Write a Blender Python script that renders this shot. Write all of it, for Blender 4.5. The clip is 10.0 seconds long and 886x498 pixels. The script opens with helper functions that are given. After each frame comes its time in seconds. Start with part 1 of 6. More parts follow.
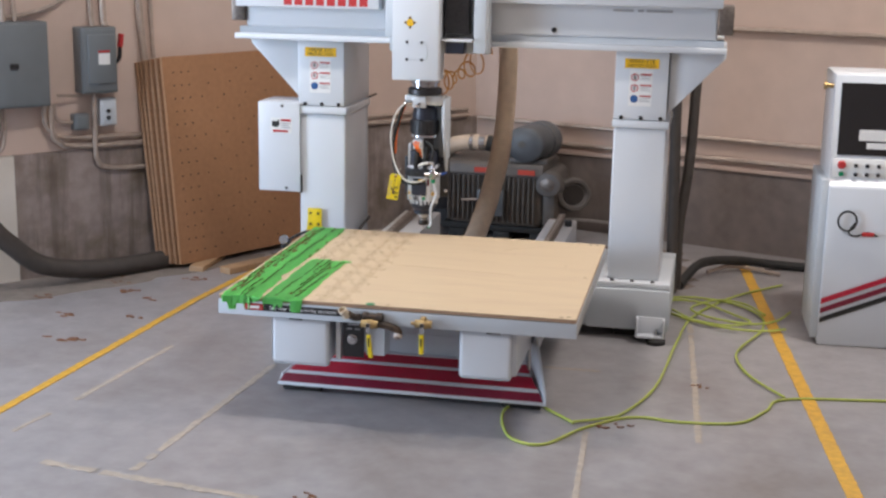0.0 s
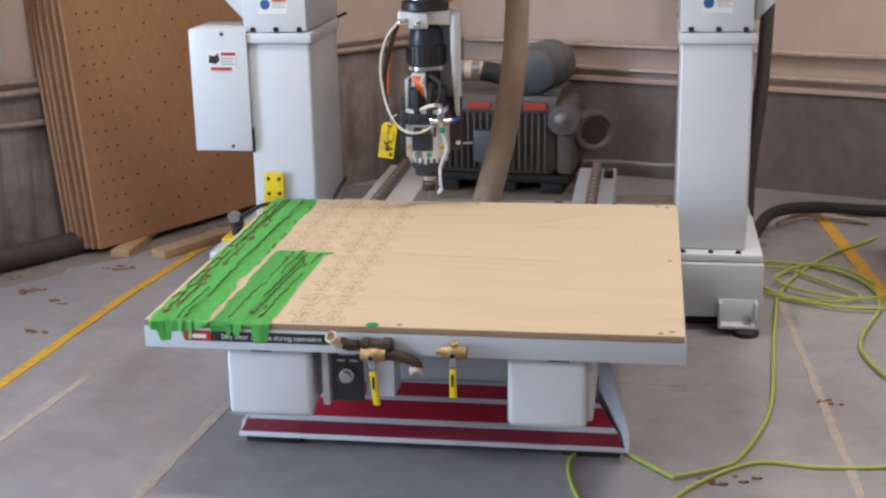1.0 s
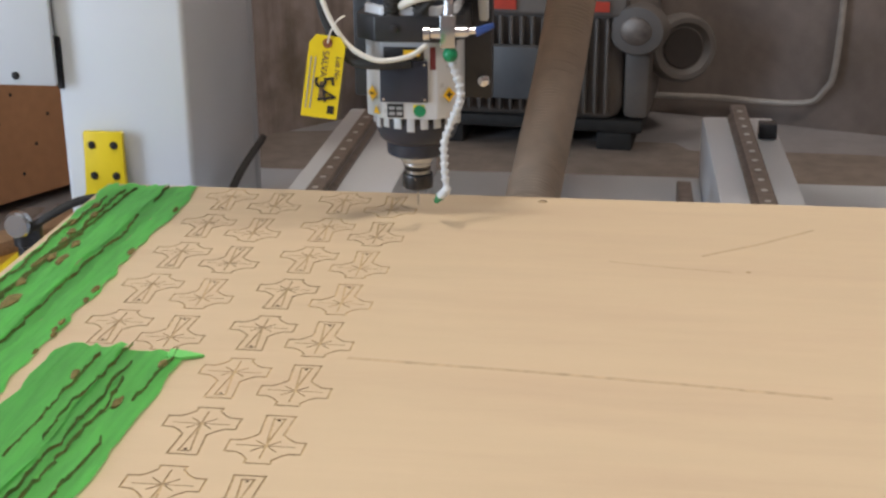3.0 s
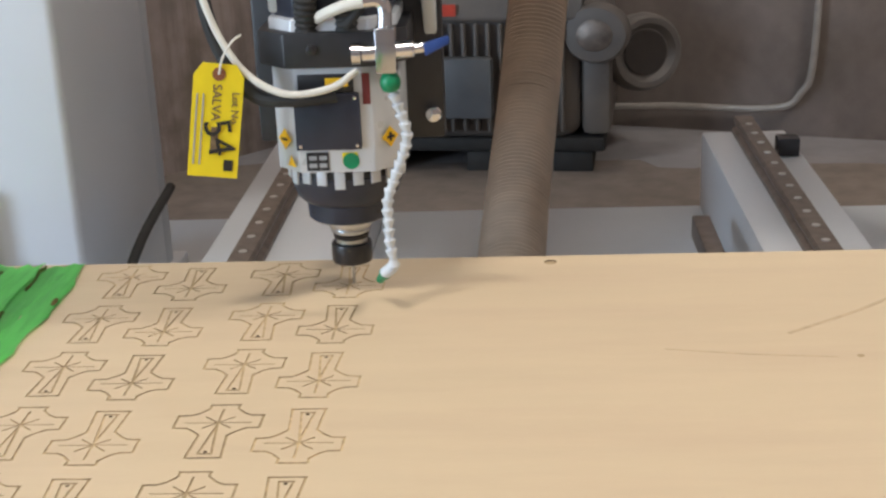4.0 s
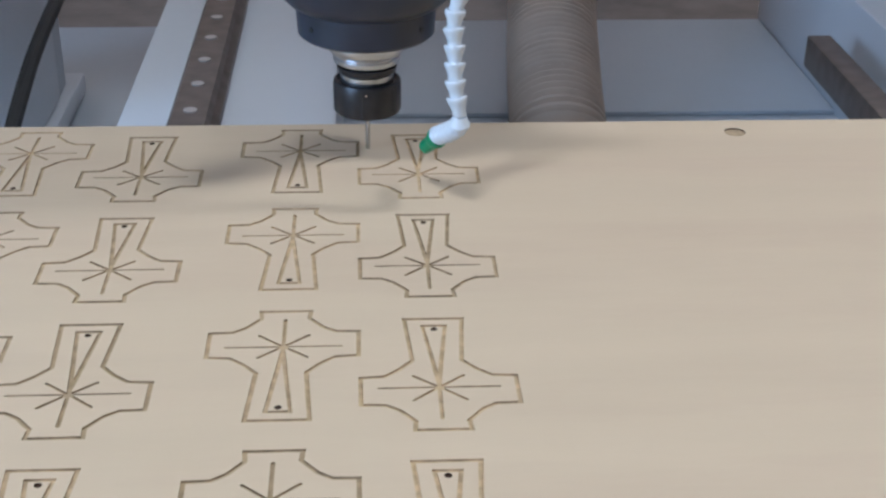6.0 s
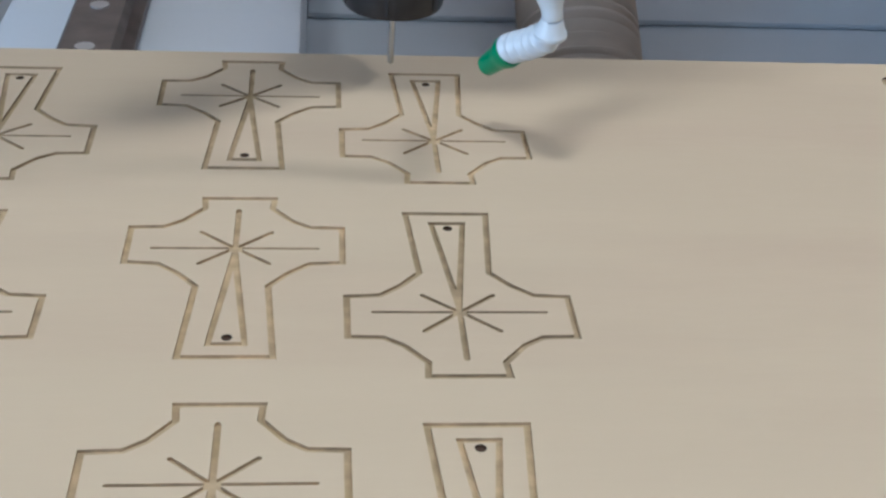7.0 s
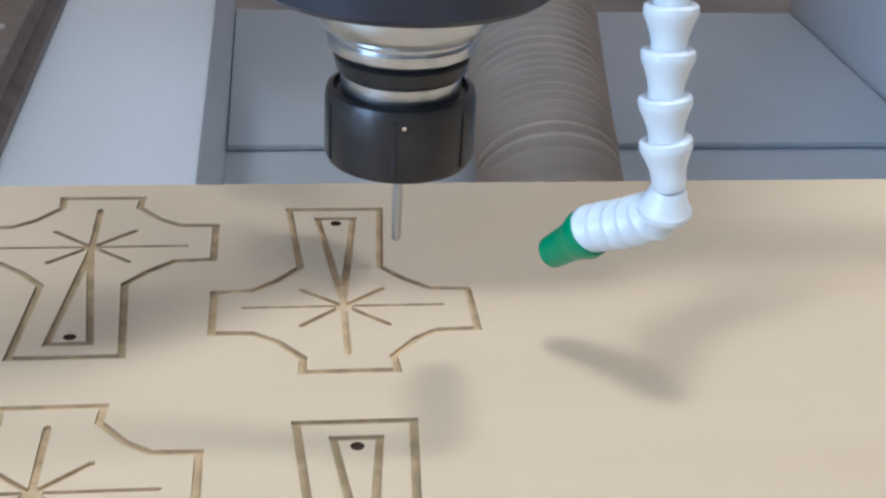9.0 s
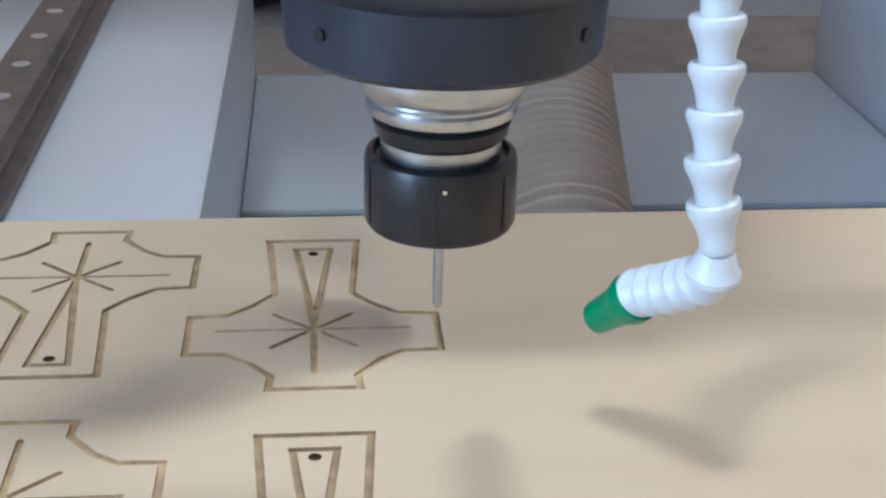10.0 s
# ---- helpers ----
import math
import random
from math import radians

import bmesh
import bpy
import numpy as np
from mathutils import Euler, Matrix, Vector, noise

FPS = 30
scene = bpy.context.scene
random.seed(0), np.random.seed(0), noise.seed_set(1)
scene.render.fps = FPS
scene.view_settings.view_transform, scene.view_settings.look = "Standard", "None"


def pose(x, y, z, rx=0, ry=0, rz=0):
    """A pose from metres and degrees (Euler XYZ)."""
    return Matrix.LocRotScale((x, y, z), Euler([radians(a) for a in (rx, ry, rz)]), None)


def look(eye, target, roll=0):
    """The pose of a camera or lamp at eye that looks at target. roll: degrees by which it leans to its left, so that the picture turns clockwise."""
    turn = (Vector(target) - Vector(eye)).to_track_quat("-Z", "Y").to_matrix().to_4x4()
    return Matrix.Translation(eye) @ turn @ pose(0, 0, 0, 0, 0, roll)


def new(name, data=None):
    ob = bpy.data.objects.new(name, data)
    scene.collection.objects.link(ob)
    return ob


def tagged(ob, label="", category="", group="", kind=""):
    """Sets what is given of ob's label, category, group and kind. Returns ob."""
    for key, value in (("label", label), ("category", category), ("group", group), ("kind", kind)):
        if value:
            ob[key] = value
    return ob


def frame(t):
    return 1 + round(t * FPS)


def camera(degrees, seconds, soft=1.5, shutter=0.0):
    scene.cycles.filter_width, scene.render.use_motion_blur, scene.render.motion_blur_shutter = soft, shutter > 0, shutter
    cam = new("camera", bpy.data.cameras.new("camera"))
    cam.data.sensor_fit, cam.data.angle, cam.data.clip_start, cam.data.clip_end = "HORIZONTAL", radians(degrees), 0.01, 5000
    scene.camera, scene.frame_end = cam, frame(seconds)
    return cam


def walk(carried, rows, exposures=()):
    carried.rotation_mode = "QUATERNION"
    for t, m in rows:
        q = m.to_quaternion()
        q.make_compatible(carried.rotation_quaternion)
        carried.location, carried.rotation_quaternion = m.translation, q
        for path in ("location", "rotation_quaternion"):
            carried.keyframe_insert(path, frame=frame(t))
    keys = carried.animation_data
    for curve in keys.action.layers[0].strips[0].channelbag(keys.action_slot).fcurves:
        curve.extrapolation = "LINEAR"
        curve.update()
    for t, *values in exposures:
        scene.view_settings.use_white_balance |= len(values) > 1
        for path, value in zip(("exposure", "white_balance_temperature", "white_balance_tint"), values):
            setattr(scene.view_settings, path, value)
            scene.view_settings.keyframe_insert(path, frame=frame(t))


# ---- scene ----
import collections

from mathutils import geometry

TABLE_Z = 0.52       # top of the plywood sheet
BOARD_W, BOARD_D = 1.524, 1.414

# table travel along y, and router head travel along x with its lift, by seconds
SLIDE = [(0, -0.000), (1.5, 0.009), (2, 0.045), (2.2, 0.055), (3.3, 0.039), (3.5, 0.036), (4, 0.041), (4.5, 0.029), (5, 0.013), (5.5, 0.007), (6, 0.003), (6.2, -0.001), (7.3, -0.027), (7.5, -0.029), (8, -0.023), (8.5, 0.004), (9, 0.024), (9.5, 0.039), (10, 0.056)]
HEAD = [(0, -0.169, 0.031), (1.5, -0.150, 0.027), (2, -0.149, 0.023), (2.2, -0.151, 0.022), (3.3, -0.197, 0.011), (3.5, -0.206, 0.009), (4, -0.224, 0.004), (4.5, -0.230, 0.002), (5, -0.233, 0.002), (5.5, -0.254, 0.003), (6, -0.266, 0.005), (6.2, -0.263, 0.006), (7.3, -0.243, 0.014), (7.5, -0.239, 0.015), (8, -0.214, 0.020), (8.5, -0.215, 0.019), (9, -0.210, 0.016), (9.5, -0.187, 0.018), (10, -0.187, 0.016)]

cam = camera(36.18, 10.0, soft=2.5, shutter=0.0)
PATH = [
    (0, (1.253, -5.289, 2.030), (0.875, -3.378, 1.578), 1.06),
    (0.5, (0.953, -4.554, 1.952), (0.615, -2.652, 1.433), -0.42),
    (1, (0.652, -3.496, 1.783), (0.356, -1.599, 1.223), -1.15),
    (1.5, (0.463, -2.530, 1.608), (0.174, -0.640, 1.020), 0.41),
    (2, (0.319, -1.747, 1.433), (0.116, 0.153, 0.841), -0.34),
    (2.2, (0.258, -1.565, 1.394), (0.061, 0.326, 0.773), -1.28),
    (3.3, (0.115, -0.570, 1.190), (-0.139, 1.293, 0.510), -0.21),
    (3.5, (0.088, -0.471, 1.169), (-0.132, 1.400, 0.497), -0.61),
    (4, (-0.010, -0.223, 1.121), (-0.129, 1.661, 0.460), -2.31),
    (4.5, (-0.120, -0.061, 1.043), (-0.197, 1.796, 0.303), -1.65),
    (5, (-0.164, 0.111, 1.007), (-0.266, 1.899, 0.117), -0.39),
    (5.5, (-0.184, 0.277, 0.971), (-0.188, 2.064, 0.074), 0.57),
    (6, (-0.269, 0.415, 0.933), (-0.155, 2.182, 0.005), 0.87),
    (6.2, (-0.276, 0.408, 0.955), (-0.179, 2.161, -0.002), 0.50),
    (7.3, (-0.286, 0.841, 0.784), (-0.078, 2.517, -0.287), 4.37),
    (7.5, (-0.258, 0.866, 0.786), (-0.064, 2.565, -0.252), 2.28),
    (8, (-0.245, 0.942, 0.759), (-0.093, 2.681, -0.219), 2.01),
    (8.5, (-0.249, 0.943, 0.752), (-0.033, 2.707, -0.166), 2.60),
    (9, (-0.251, 0.947, 0.749), (-0.010, 2.703, -0.178), 2.85),
    (9.5, (-0.230, 0.951, 0.748), (-0.027, 2.741, -0.119), 1.68),
    (10, (-0.227, 0.955, 0.746), (-0.046, 2.758, -0.100), 1.40),
]
walk(cam, [(t, look(eye, target, roll)) for t, eye, target, roll in PATH], [(0, 0.05, 6350, 14), (1.5, -0.02, 6400, 13), (2.2, -0.15, 6450, 13), (3.4, -0.13, 6700, 12), (4.0, 0.02, 6450, 10), (4.5, 0.02, 5850, 9), (5, 0.02, 5400, 9), (6, -0.18, 5150, 9), (7.4, -0.28, 5200, 6), (8.0, -0.18, 5150, 7), (8.5, 0.16, 5180, 7), (9.0, 0.14, 5200, 7), (10, 0.13, 5150, 7)])

# ---- light ----
world = bpy.data.worlds.new("daylight")
scene.world = world
world.use_nodes = True
sky = world.node_tree.nodes.new("ShaderNodeTexSky")
sky.sky_type, sky.sun_disc, sky.sun_elevation, sky.sun_rotation = "NISHITA", False, radians(38), radians(200)
world.node_tree.links.new(sky.outputs[0], world.node_tree.nodes["Background"].inputs[0])
world.node_tree.nodes["Background"].inputs[1].default_value = 0.12


def area_lamp(name, at, target, sx, sy, watts, colour):
    data = bpy.data.lights.new(name, "AREA")
    data.shape, data.size, data.size_y, data.energy, data.color = "RECTANGLE", sx, sy, watts, colour
    ob = new(name, data)
    ob.matrix_basis = look(at, target)
    return ob


area_lamp("door_daylight", (-5.55, -1.6, 1.7), (0, 0.4, 0.7), 3.4, 3.0, 450, (0.64, 0.81, 1.0))
# first two follow the cast shadows; last three are unseen fill, added to brighten
LAMP_SPOTS = [(-0.75, 0.32, 50), (2.3, 1.3, 70), (0.2, 3.3, 14), (2.6, -3.4, 42), (-2.2, -3.6, 32)]
for lx, ly, watts in LAMP_SPOTS:
    area_lamp("assumed_lamp", (lx, ly, 3.62), (lx, ly, 0), 0.60, 0.28, watts, (1.0, 0.935, 0.84))


# ---- materials ----
def material(name, colour, rough=0.5, metal=0.0, grain=40.0, vary=0.12, stain=0.0, stain_colour=(0.2, 0.16, 0.12), stain_scale=2.5,
             bump=0.1, bump_scale=None, stretch=(1, 1, 1), coat=0.0, island=0.0, drips=0.0):
    m = bpy.data.materials.new(name)
    m.use_nodes = True
    n, l = m.node_tree.nodes, m.node_tree.links
    b = n["Principled BSDF"]
    b.inputs["Roughness"].default_value, b.inputs["Metallic"].default_value = rough, metal
    b.inputs["Coat Weight"].default_value = coat
    co = n.new("ShaderNodeTexCoord")
    mp = n.new("ShaderNodeMapping")
    mp.inputs["Scale"].default_value = stretch
    l.new(co.outputs["Object"], mp.inputs[0])
    fine = n.new("ShaderNodeTexNoise")
    fine.inputs["Scale"].default_value, fine.inputs["Detail"].default_value = grain, 6
    l.new(mp.outputs[0], fine.inputs["Vector"])
    ramp = n.new("ShaderNodeValToRGB")
    ramp.color_ramp.elements[0].position, ramp.color_ramp.elements[1].position = 0.3, 0.7
    ramp.color_ramp.elements[0].color = [c * (1 - vary) for c in colour] + [1]
    ramp.color_ramp.elements[1].color = [min(1, c * (1 + vary * 0.6)) for c in colour] + [1]
    l.new(fine.outputs["Fac"], ramp.inputs[0])
    out = ramp.outputs[0]
    if stain:
        big = n.new("ShaderNodeTexNoise")
        big.inputs["Scale"].default_value, big.inputs["Detail"].default_value, big.inputs["Roughness"].default_value = stain_scale, 8, 0.65
        l.new(mp.outputs[0], big.inputs["Vector"])
        sr = n.new("ShaderNodeValToRGB")
        sr.color_ramp.elements[0].position, sr.color_ramp.elements[1].position = 0.48, 0.75
        sr.color_ramp.elements[0].color, sr.color_ramp.elements[1].color = (0, 0, 0, 1), (stain, stain, stain, 1)
        l.new(big.outputs["Fac"], sr.inputs[0])
        mix = n.new("ShaderNodeMix")
        mix.data_type = "RGBA"
        l.new(sr.outputs[0], mix.inputs[0])
        l.new(out, mix.inputs[6])
        mix.inputs[7].default_value = [*stain_colour, 1]
        out = mix.outputs[2]
    if drips:
        dm = n.new("ShaderNodeMapping")
        dm.inputs["Scale"].default_value = (7, 7, 0.7)
        l.new(co.outputs["Object"], dm.inputs[0])
        run = n.new("ShaderNodeTexNoise")
        run.inputs["Scale"].default_value, run.inputs["Detail"].default_value, run.inputs["Roughness"].default_value = 1.0, 7, 0.7
        l.new(dm.outputs[0], run.inputs["Vector"])
        dr = n.new("ShaderNodeValToRGB")
        dr.color_ramp.elements[0].position, dr.color_ramp.elements[1].position = 0.47, 0.62
        dr.color_ramp.elements[0].color, dr.color_ramp.elements[1].color = (0, 0, 0, 1), (drips, drips, drips, 1)
        l.new(run.outputs["Fac"], dr.inputs[0])
        dx = n.new("ShaderNodeMix")
        dx.data_type = "RGBA"
        l.new(dr.outputs[0], dx.inputs[0])
        l.new(out, dx.inputs[6])
        dx.inputs[7].default_value = (0.085, 0.060, 0.042, 1)
        out = dx.outputs[2]
    if island:
        geo = n.new("ShaderNodeObjectInfo")
        hsv = n.new("ShaderNodeHueSaturation")
        mr = n.new("ShaderNodeMapRange")
        mr.inputs["To Min"].default_value, mr.inputs["To Max"].default_value = 1 - island, 1 + island
        l.new(geo.outputs["Random"], mr.inputs[0])
        l.new(mr.outputs[0], hsv.inputs["Value"])
        l.new(out, hsv.inputs["Color"])
        out = hsv.outputs[0]
    l.new(out, b.inputs["Base Color"])
    if bump:
        bn = n.new("ShaderNodeTexNoise")
        bn.inputs["Scale"].default_value, bn.inputs["Detail"].default_value = bump_scale or grain * 2, 5
        l.new(mp.outputs[0], bn.inputs["Vector"])
        bp = n.new("ShaderNodeBump")
        bp.inputs["Strength"].default_value, bp.inputs["Distance"].default_value = bump, 0.004
        l.new(bn.outputs["Fac"], bp.inputs["Height"])
        l.new(bp.outputs[0], b.inputs["Normal"])
        rr = n.new("ShaderNodeMapRange")
        rr.inputs["To Min"].default_value, rr.inputs["To Max"].default_value = max(0.03, rough - 0.1), min(1, rough + 0.12)
        l.new(bn.outputs["Fac"], rr.inputs[0])
        l.new(rr.outputs[0], b.inputs["Roughness"])
    return m


WHITE = material("white_enamel", (0.64, 0.67, 0.71), 0.32, grain=3, vary=0.03, bump=0.05, bump_scale=220, stain=0.10, stain_colour=(0.5, 0.46, 0.4), stain_scale=3)
GREY_PAINT = material("light_grey_enamel", (0.53, 0.57, 0.61), 0.38, grain=3, vary=0.05, bump=0.05, bump_scale=180, stain=0.15, stain_colour=(0.4, 0.37, 0.33))
ALU = material("milled_aluminium", (0.62, 0.62, 0.61), 0.36, 0.75, grain=60, vary=0.08, stretch=(1, 12, 12), bump=0.05)
HOLDER_STEEL = material("satin_ground_steel", (0.56, 0.57, 0.59), 0.30, 1.0, grain=70, vary=0.08, stretch=(1, 1, 30), bump=0.02)
STEEL = material("bright_steel", (0.50, 0.51, 0.53), 0.22, 1.0, grain=90, vary=0.06, stretch=(1, 1, 30), bump=0.0)
DARK_STEEL = material("blackened_steel", (0.045, 0.043, 0.045), 0.33, 0.6, grain=80, vary=0.25, bump=0.06)
RAIL_STEEL = material("oily_rail_steel", (0.20, 0.17, 0.15), 0.42, 0.6, grain=50, vary=0.3, stain=0.5, stain_colour=(0.11, 0.08, 0.055))
BLACK = material("black_plastic", (0.018, 0.018, 0.021), 0.42, grain=60, vary=0.2, bump=0.05)
RUBBER = material("black_rubber", (0.022, 0.021, 0.02), 0.7, grain=40, vary=0.3, bump=0.1)
NAVY = material("dark_blue_black_paint", (0.022, 0.026, 0.042), 0.35, grain=40, vary=0.2, bump=0.04)
CHROME = material("chrome", (0.75, 0.75, 0.76), 0.12, 1.0, grain=30, vary=0.05, bump=0.02)
WHITE_PLASTIC = material("white_plastic", (0.58, 0.61, 0.64), 0.35, grain=30, vary=0.03, bump=0.03)
CREAM_METAL = material("spindle_housing", (0.56, 0.58, 0.61), 0.3, 0.15, grain=20, vary=0.04, bump=0.03)
GREEN_PLASTIC = material("green_plastic", (0.0, 0.21, 0.085), 0.35, grain=40, vary=0.1, bump=0.04)
RED = material("red_paint", (0.48, 0.012, 0.04), 0.4, grain=20, vary=0.12, bump=0.05, stain=0.2, stain_colour=(0.16, 0.03, 0.03))
DEEP_RED = material("dark_red_paint", (0.19, 0.008, 0.03), 0.4, grain=20, vary=0.12, bump=0.05)
YELLOW = material("yellow_paint", (0.75, 0.56, 0.01), 0.42, grain=20, vary=0.08, bump=0.05)
YELLOW_CARD = material("yellow_card", (0.80, 0.62, 0.01), 0.6, grain=60, vary=0.05, bump=0.04)
SIGN_YELLOW = material("sign_yellow", (0.82, 0.47, 0.01), 0.45, grain=30, vary=0.04, bump=0.0)
SIGN_RED = material("sign_red", (0.45, 0.03, 0.03), 0.45, grain=30, vary=0.05, bump=0.0)
SIGN_WHITE = material("sign_white", (0.75, 0.75, 0.74), 0.45, grain=30, vary=0.03, bump=0.0)
SIGN_GREY = material("sign_print_grey", (0.34, 0.34, 0.35), 0.5, grain=30, vary=0.05, bump=0.0)
SIGN_BLUE = material("sign_blue", (0.03, 0.10, 0.28), 0.5, grain=30, vary=0.05, bump=0.0)
INK = material("black_ink", (0.015, 0.014, 0.013), 0.6, grain=30, vary=0.1, bump=0.0)
PEN = material("pencil_mark", (0.20, 0.13, 0.07), 0.8, grain=200, vary=0.3, bump=0.0)
BRASS = material("brass", (0.47, 0.33, 0.15), 0.42, 0.8, grain=60, vary=0.2, bump=0.06, stain=0.3, stain_colour=(0.2, 0.12, 0.05))
PLY = material("birch_plywood", (0.61, 0.474, 0.312), 0.55, grain=5, vary=0.032, stretch=(0.7, 5, 1), bump=0.03, bump_scale=90, stain=0.55, stain_colour=(0.50, 0.355, 0.245), stain_scale=1.5)
PLY_EDGE = material("plywood_edge", (0.34, 0.21, 0.13), 0.7, grain=30, vary=0.2, stretch=(1, 1, 20), bump=0.1)
GROOVE = material("burnt_groove", (0.51, 0.37, 0.21), 0.85, grain=120, vary=0.3, bump=0.1, stain=0.7, stain_colour=(0.41, 0.30, 0.135), stain_scale=22, island=0.16)
GROOVE_WALL = material("burnt_groove_side", (0.40, 0.285, 0.165), 0.9, grain=120, vary=0.35, bump=0.0, island=0.2)
# near-black brown paints the shade inside drill and screw holes, cut no deeper
HOLE_SHADE = material("hole_shade_brown", (0.075, 0.040, 0.022), 0.9, grain=120, vary=0.3, bump=0.0)
TAPE = material("green_masking_tape", (0.18, 0.70, 0.165), 0.55, grain=14, vary=0.16, stretch=(7, 1, 1), bump=0.55, bump_scale=10, stain=0.2, stain_colour=(0.07, 0.5, 0.05), stain_scale=14, island=0.12)
TAPE_DARK = material("torn_tape_gap", (0.085, 0.16, 0.035), 0.8, grain=60, vary=0.4, bump=0.2, stain=0.7, stain_colour=(0.20, 0.085, 0.03), stain_scale=20)
HARDBOARD = material("brown_hardboard", (0.37, 0.19, 0.095), 0.5, grain=30, vary=0.1, stain=0.35, stain_colour=(0.25, 0.12, 0.06), stain_scale=2, bump=0.05)
HARD_EDGE = material("hardboard_edge", (0.30, 0.165, 0.09), 0.75, grain=40, vary=0.2, bump=0.1)
TIMBER = material("raw_timber", (0.42, 0.26, 0.14), 0.65, grain=12, vary=0.2, stretch=(1, 10, 10), bump=0.1)
CONCRETE = material("painted_concrete_floor", (0.32, 0.305, 0.312), 0.36, grain=9, vary=0.13, stain=0.7, stain_colour=(0.17, 0.14, 0.12), stain_scale=0.9, bump=0.08, bump_scale=30)
WALL_TOP = material("beige_wall_paint", (0.56, 0.435, 0.37), 0.7, grain=6, vary=0.06, stain=0.3, stain_colour=(0.46, 0.34, 0.26), stain_scale=1.1, bump=0.12, bump_scale=60)
WALL_LOW = material("bare_concrete_wall", (0.30, 0.245, 0.225), 0.8, grain=9, vary=0.25, stain=0.9, stain_colour=(0.13, 0.095, 0.055), stain_scale=3.2, bump=0.25, bump_scale=30, drips=0.55)
WALL_DARK = material("dark_stained_concrete", (0.20, 0.165, 0.15), 0.8, grain=9, vary=0.18, stain=0.7, stain_colour=(0.10, 0.075, 0.055), stain_scale=2.2, bump=0.25, bump_scale=30)
BARE_PIPE = material("bare_steel_pipe", (0.42, 0.39, 0.36), 0.4, 0.4, grain=30, vary=0.15, bump=0.06)
FLOOR_DIRT = material("brown_floor_dirt", (0.225, 0.187, 0.162), 0.75, grain=14, vary=0.2, stain=0.6, stain_colour=(0.25, 0.21, 0.18), stain_scale=3, bump=0.15, bump_scale=60)
WALL_PALE = material("pale_wall_board", (0.62, 0.57, 0.51), 0.7, grain=6, vary=0.05, stain=0.2, stain_colour=(0.45, 0.38, 0.3), bump=0.1, bump_scale=50)
CEILING = material("ceiling_paint", (0.55, 0.53, 0.50), 0.8, grain=6, vary=0.06, bump=0.1)
LINE_YELLOW = material("floor_line_yellow", (0.66, 0.37, 0.045), 0.5, grain=30, vary=0.16, stain=0.5, stain_colour=(0.35, 0.2, 0.07), stain_scale=14, bump=0.08)
LINE_FAINT = material("worn_floor_line", (0.42, 0.36, 0.30), 0.6, grain=25, vary=0.15, stain=0.8, stain_colour=(0.30, 0.285, 0.275), stain_scale=16, bump=0.05)
ELEC_GREY = material("electrical_grey", (0.15, 0.165, 0.175), 0.45, grain=10, vary=0.06, bump=0.06)
CONDUIT = material("galvanised_conduit", (0.42, 0.34, 0.285), 0.45, 0.4, grain=30, vary=0.15, bump=0.08)
PUMP_GREY = material("pump_grey", (0.125, 0.113, 0.105), 0.5, grain=14, vary=0.15, stain=0.5, stain_colour=(0.2, 0.16, 0.12), stain_scale=4, bump=0.12)
PUMP_BLUE = material("motor_blue_grey", (0.09, 0.10, 0.112), 0.45, grain=14, vary=0.15, stain=0.4, stain_colour=(0.2, 0.17, 0.13), bump=0.1)
HOSE_TAN = material("tan_flexible_hose", (0.60, 0.475, 0.36), 0.5, grain=20, vary=0.12, bump=0.08)
HOSE_BROWN = material("dusty_black_hose", (0.058, 0.048, 0.042), 0.6, grain=20, vary=0.2, bump=0.1)
CORD = material("yellow_green_cord", (0.40, 0.46, 0.09), 0.5, grain=60, vary=0.12, bump=0.1)
ORANGE = material("orange_air_hose", (0.50, 0.20, 0.03), 0.4, grain=30, vary=0.1, bump=0.03)
WIRE_WHITE = material("white_cable", (0.68, 0.66, 0.60), 0.45, grain=40, vary=0.05, bump=0.03)
WIRE_ORANGE = material("orange_wire", (0.75, 0.15, 0.02), 0.45, grain=40, vary=0.05, bump=0.03)
BLUE_LEVER = material("blue_lever", (0.016, 0.05, 0.20), 0.45, grain=40, vary=0.1, bump=0.03)
LEAF = material("dry_debris", (0.20, 0.09, 0.045), 0.8, grain=50, vary=0.3, bump=0.2)
SCREEN = material("dark_screen_glass", (0.012, 0.013, 0.015), 0.12, grain=10, vary=0.1, bump=0.0, coat=0.5)
LAMP_GLOW = bpy.data.materials.new("lamp_diffuser")
LAMP_GLOW.use_nodes = True
LAMP_GLOW.node_tree.nodes["Principled BSDF"].inputs["Emission Color"].default_value = (1, 0.94, 0.85, 1)
LAMP_GLOW.node_tree.nodes["Principled BSDF"].inputs["Emission Strength"].default_value = 4.0


# ---- builders ----
BASE = {}


def thing(name, label, category, at=(0, 0, 0), rz=0.0, group="", kind=""):
    """An Empty at its base. Without a turn its parts are given in world metres; with one, in its own space."""
    ob = new(name)
    ob.matrix_basis = pose(*at, 0, 0, rz)
    BASE[ob.name] = Vector(at) if rz == 0 else Vector((0, 0, 0))
    return tagged(ob, label, category, group, kind)


def link_mesh(name, bm, mat, parent=None, smooth=True):
    bmesh.ops.recalc_face_normals(bm, faces=bm.faces)
    me = bpy.data.meshes.new(name)
    bm.to_mesh(me)
    bm.free()
    for m in mat if isinstance(mat, (list, tuple)) else [mat]:
        me.materials.append(m)
    if smooth:
        for p in me.polygons:
            p.use_smooth = True
        me.set_sharp_from_angle(angle=radians(32))
    ob = new(name, me)
    if parent:
        ob.parent = parent
    return ob


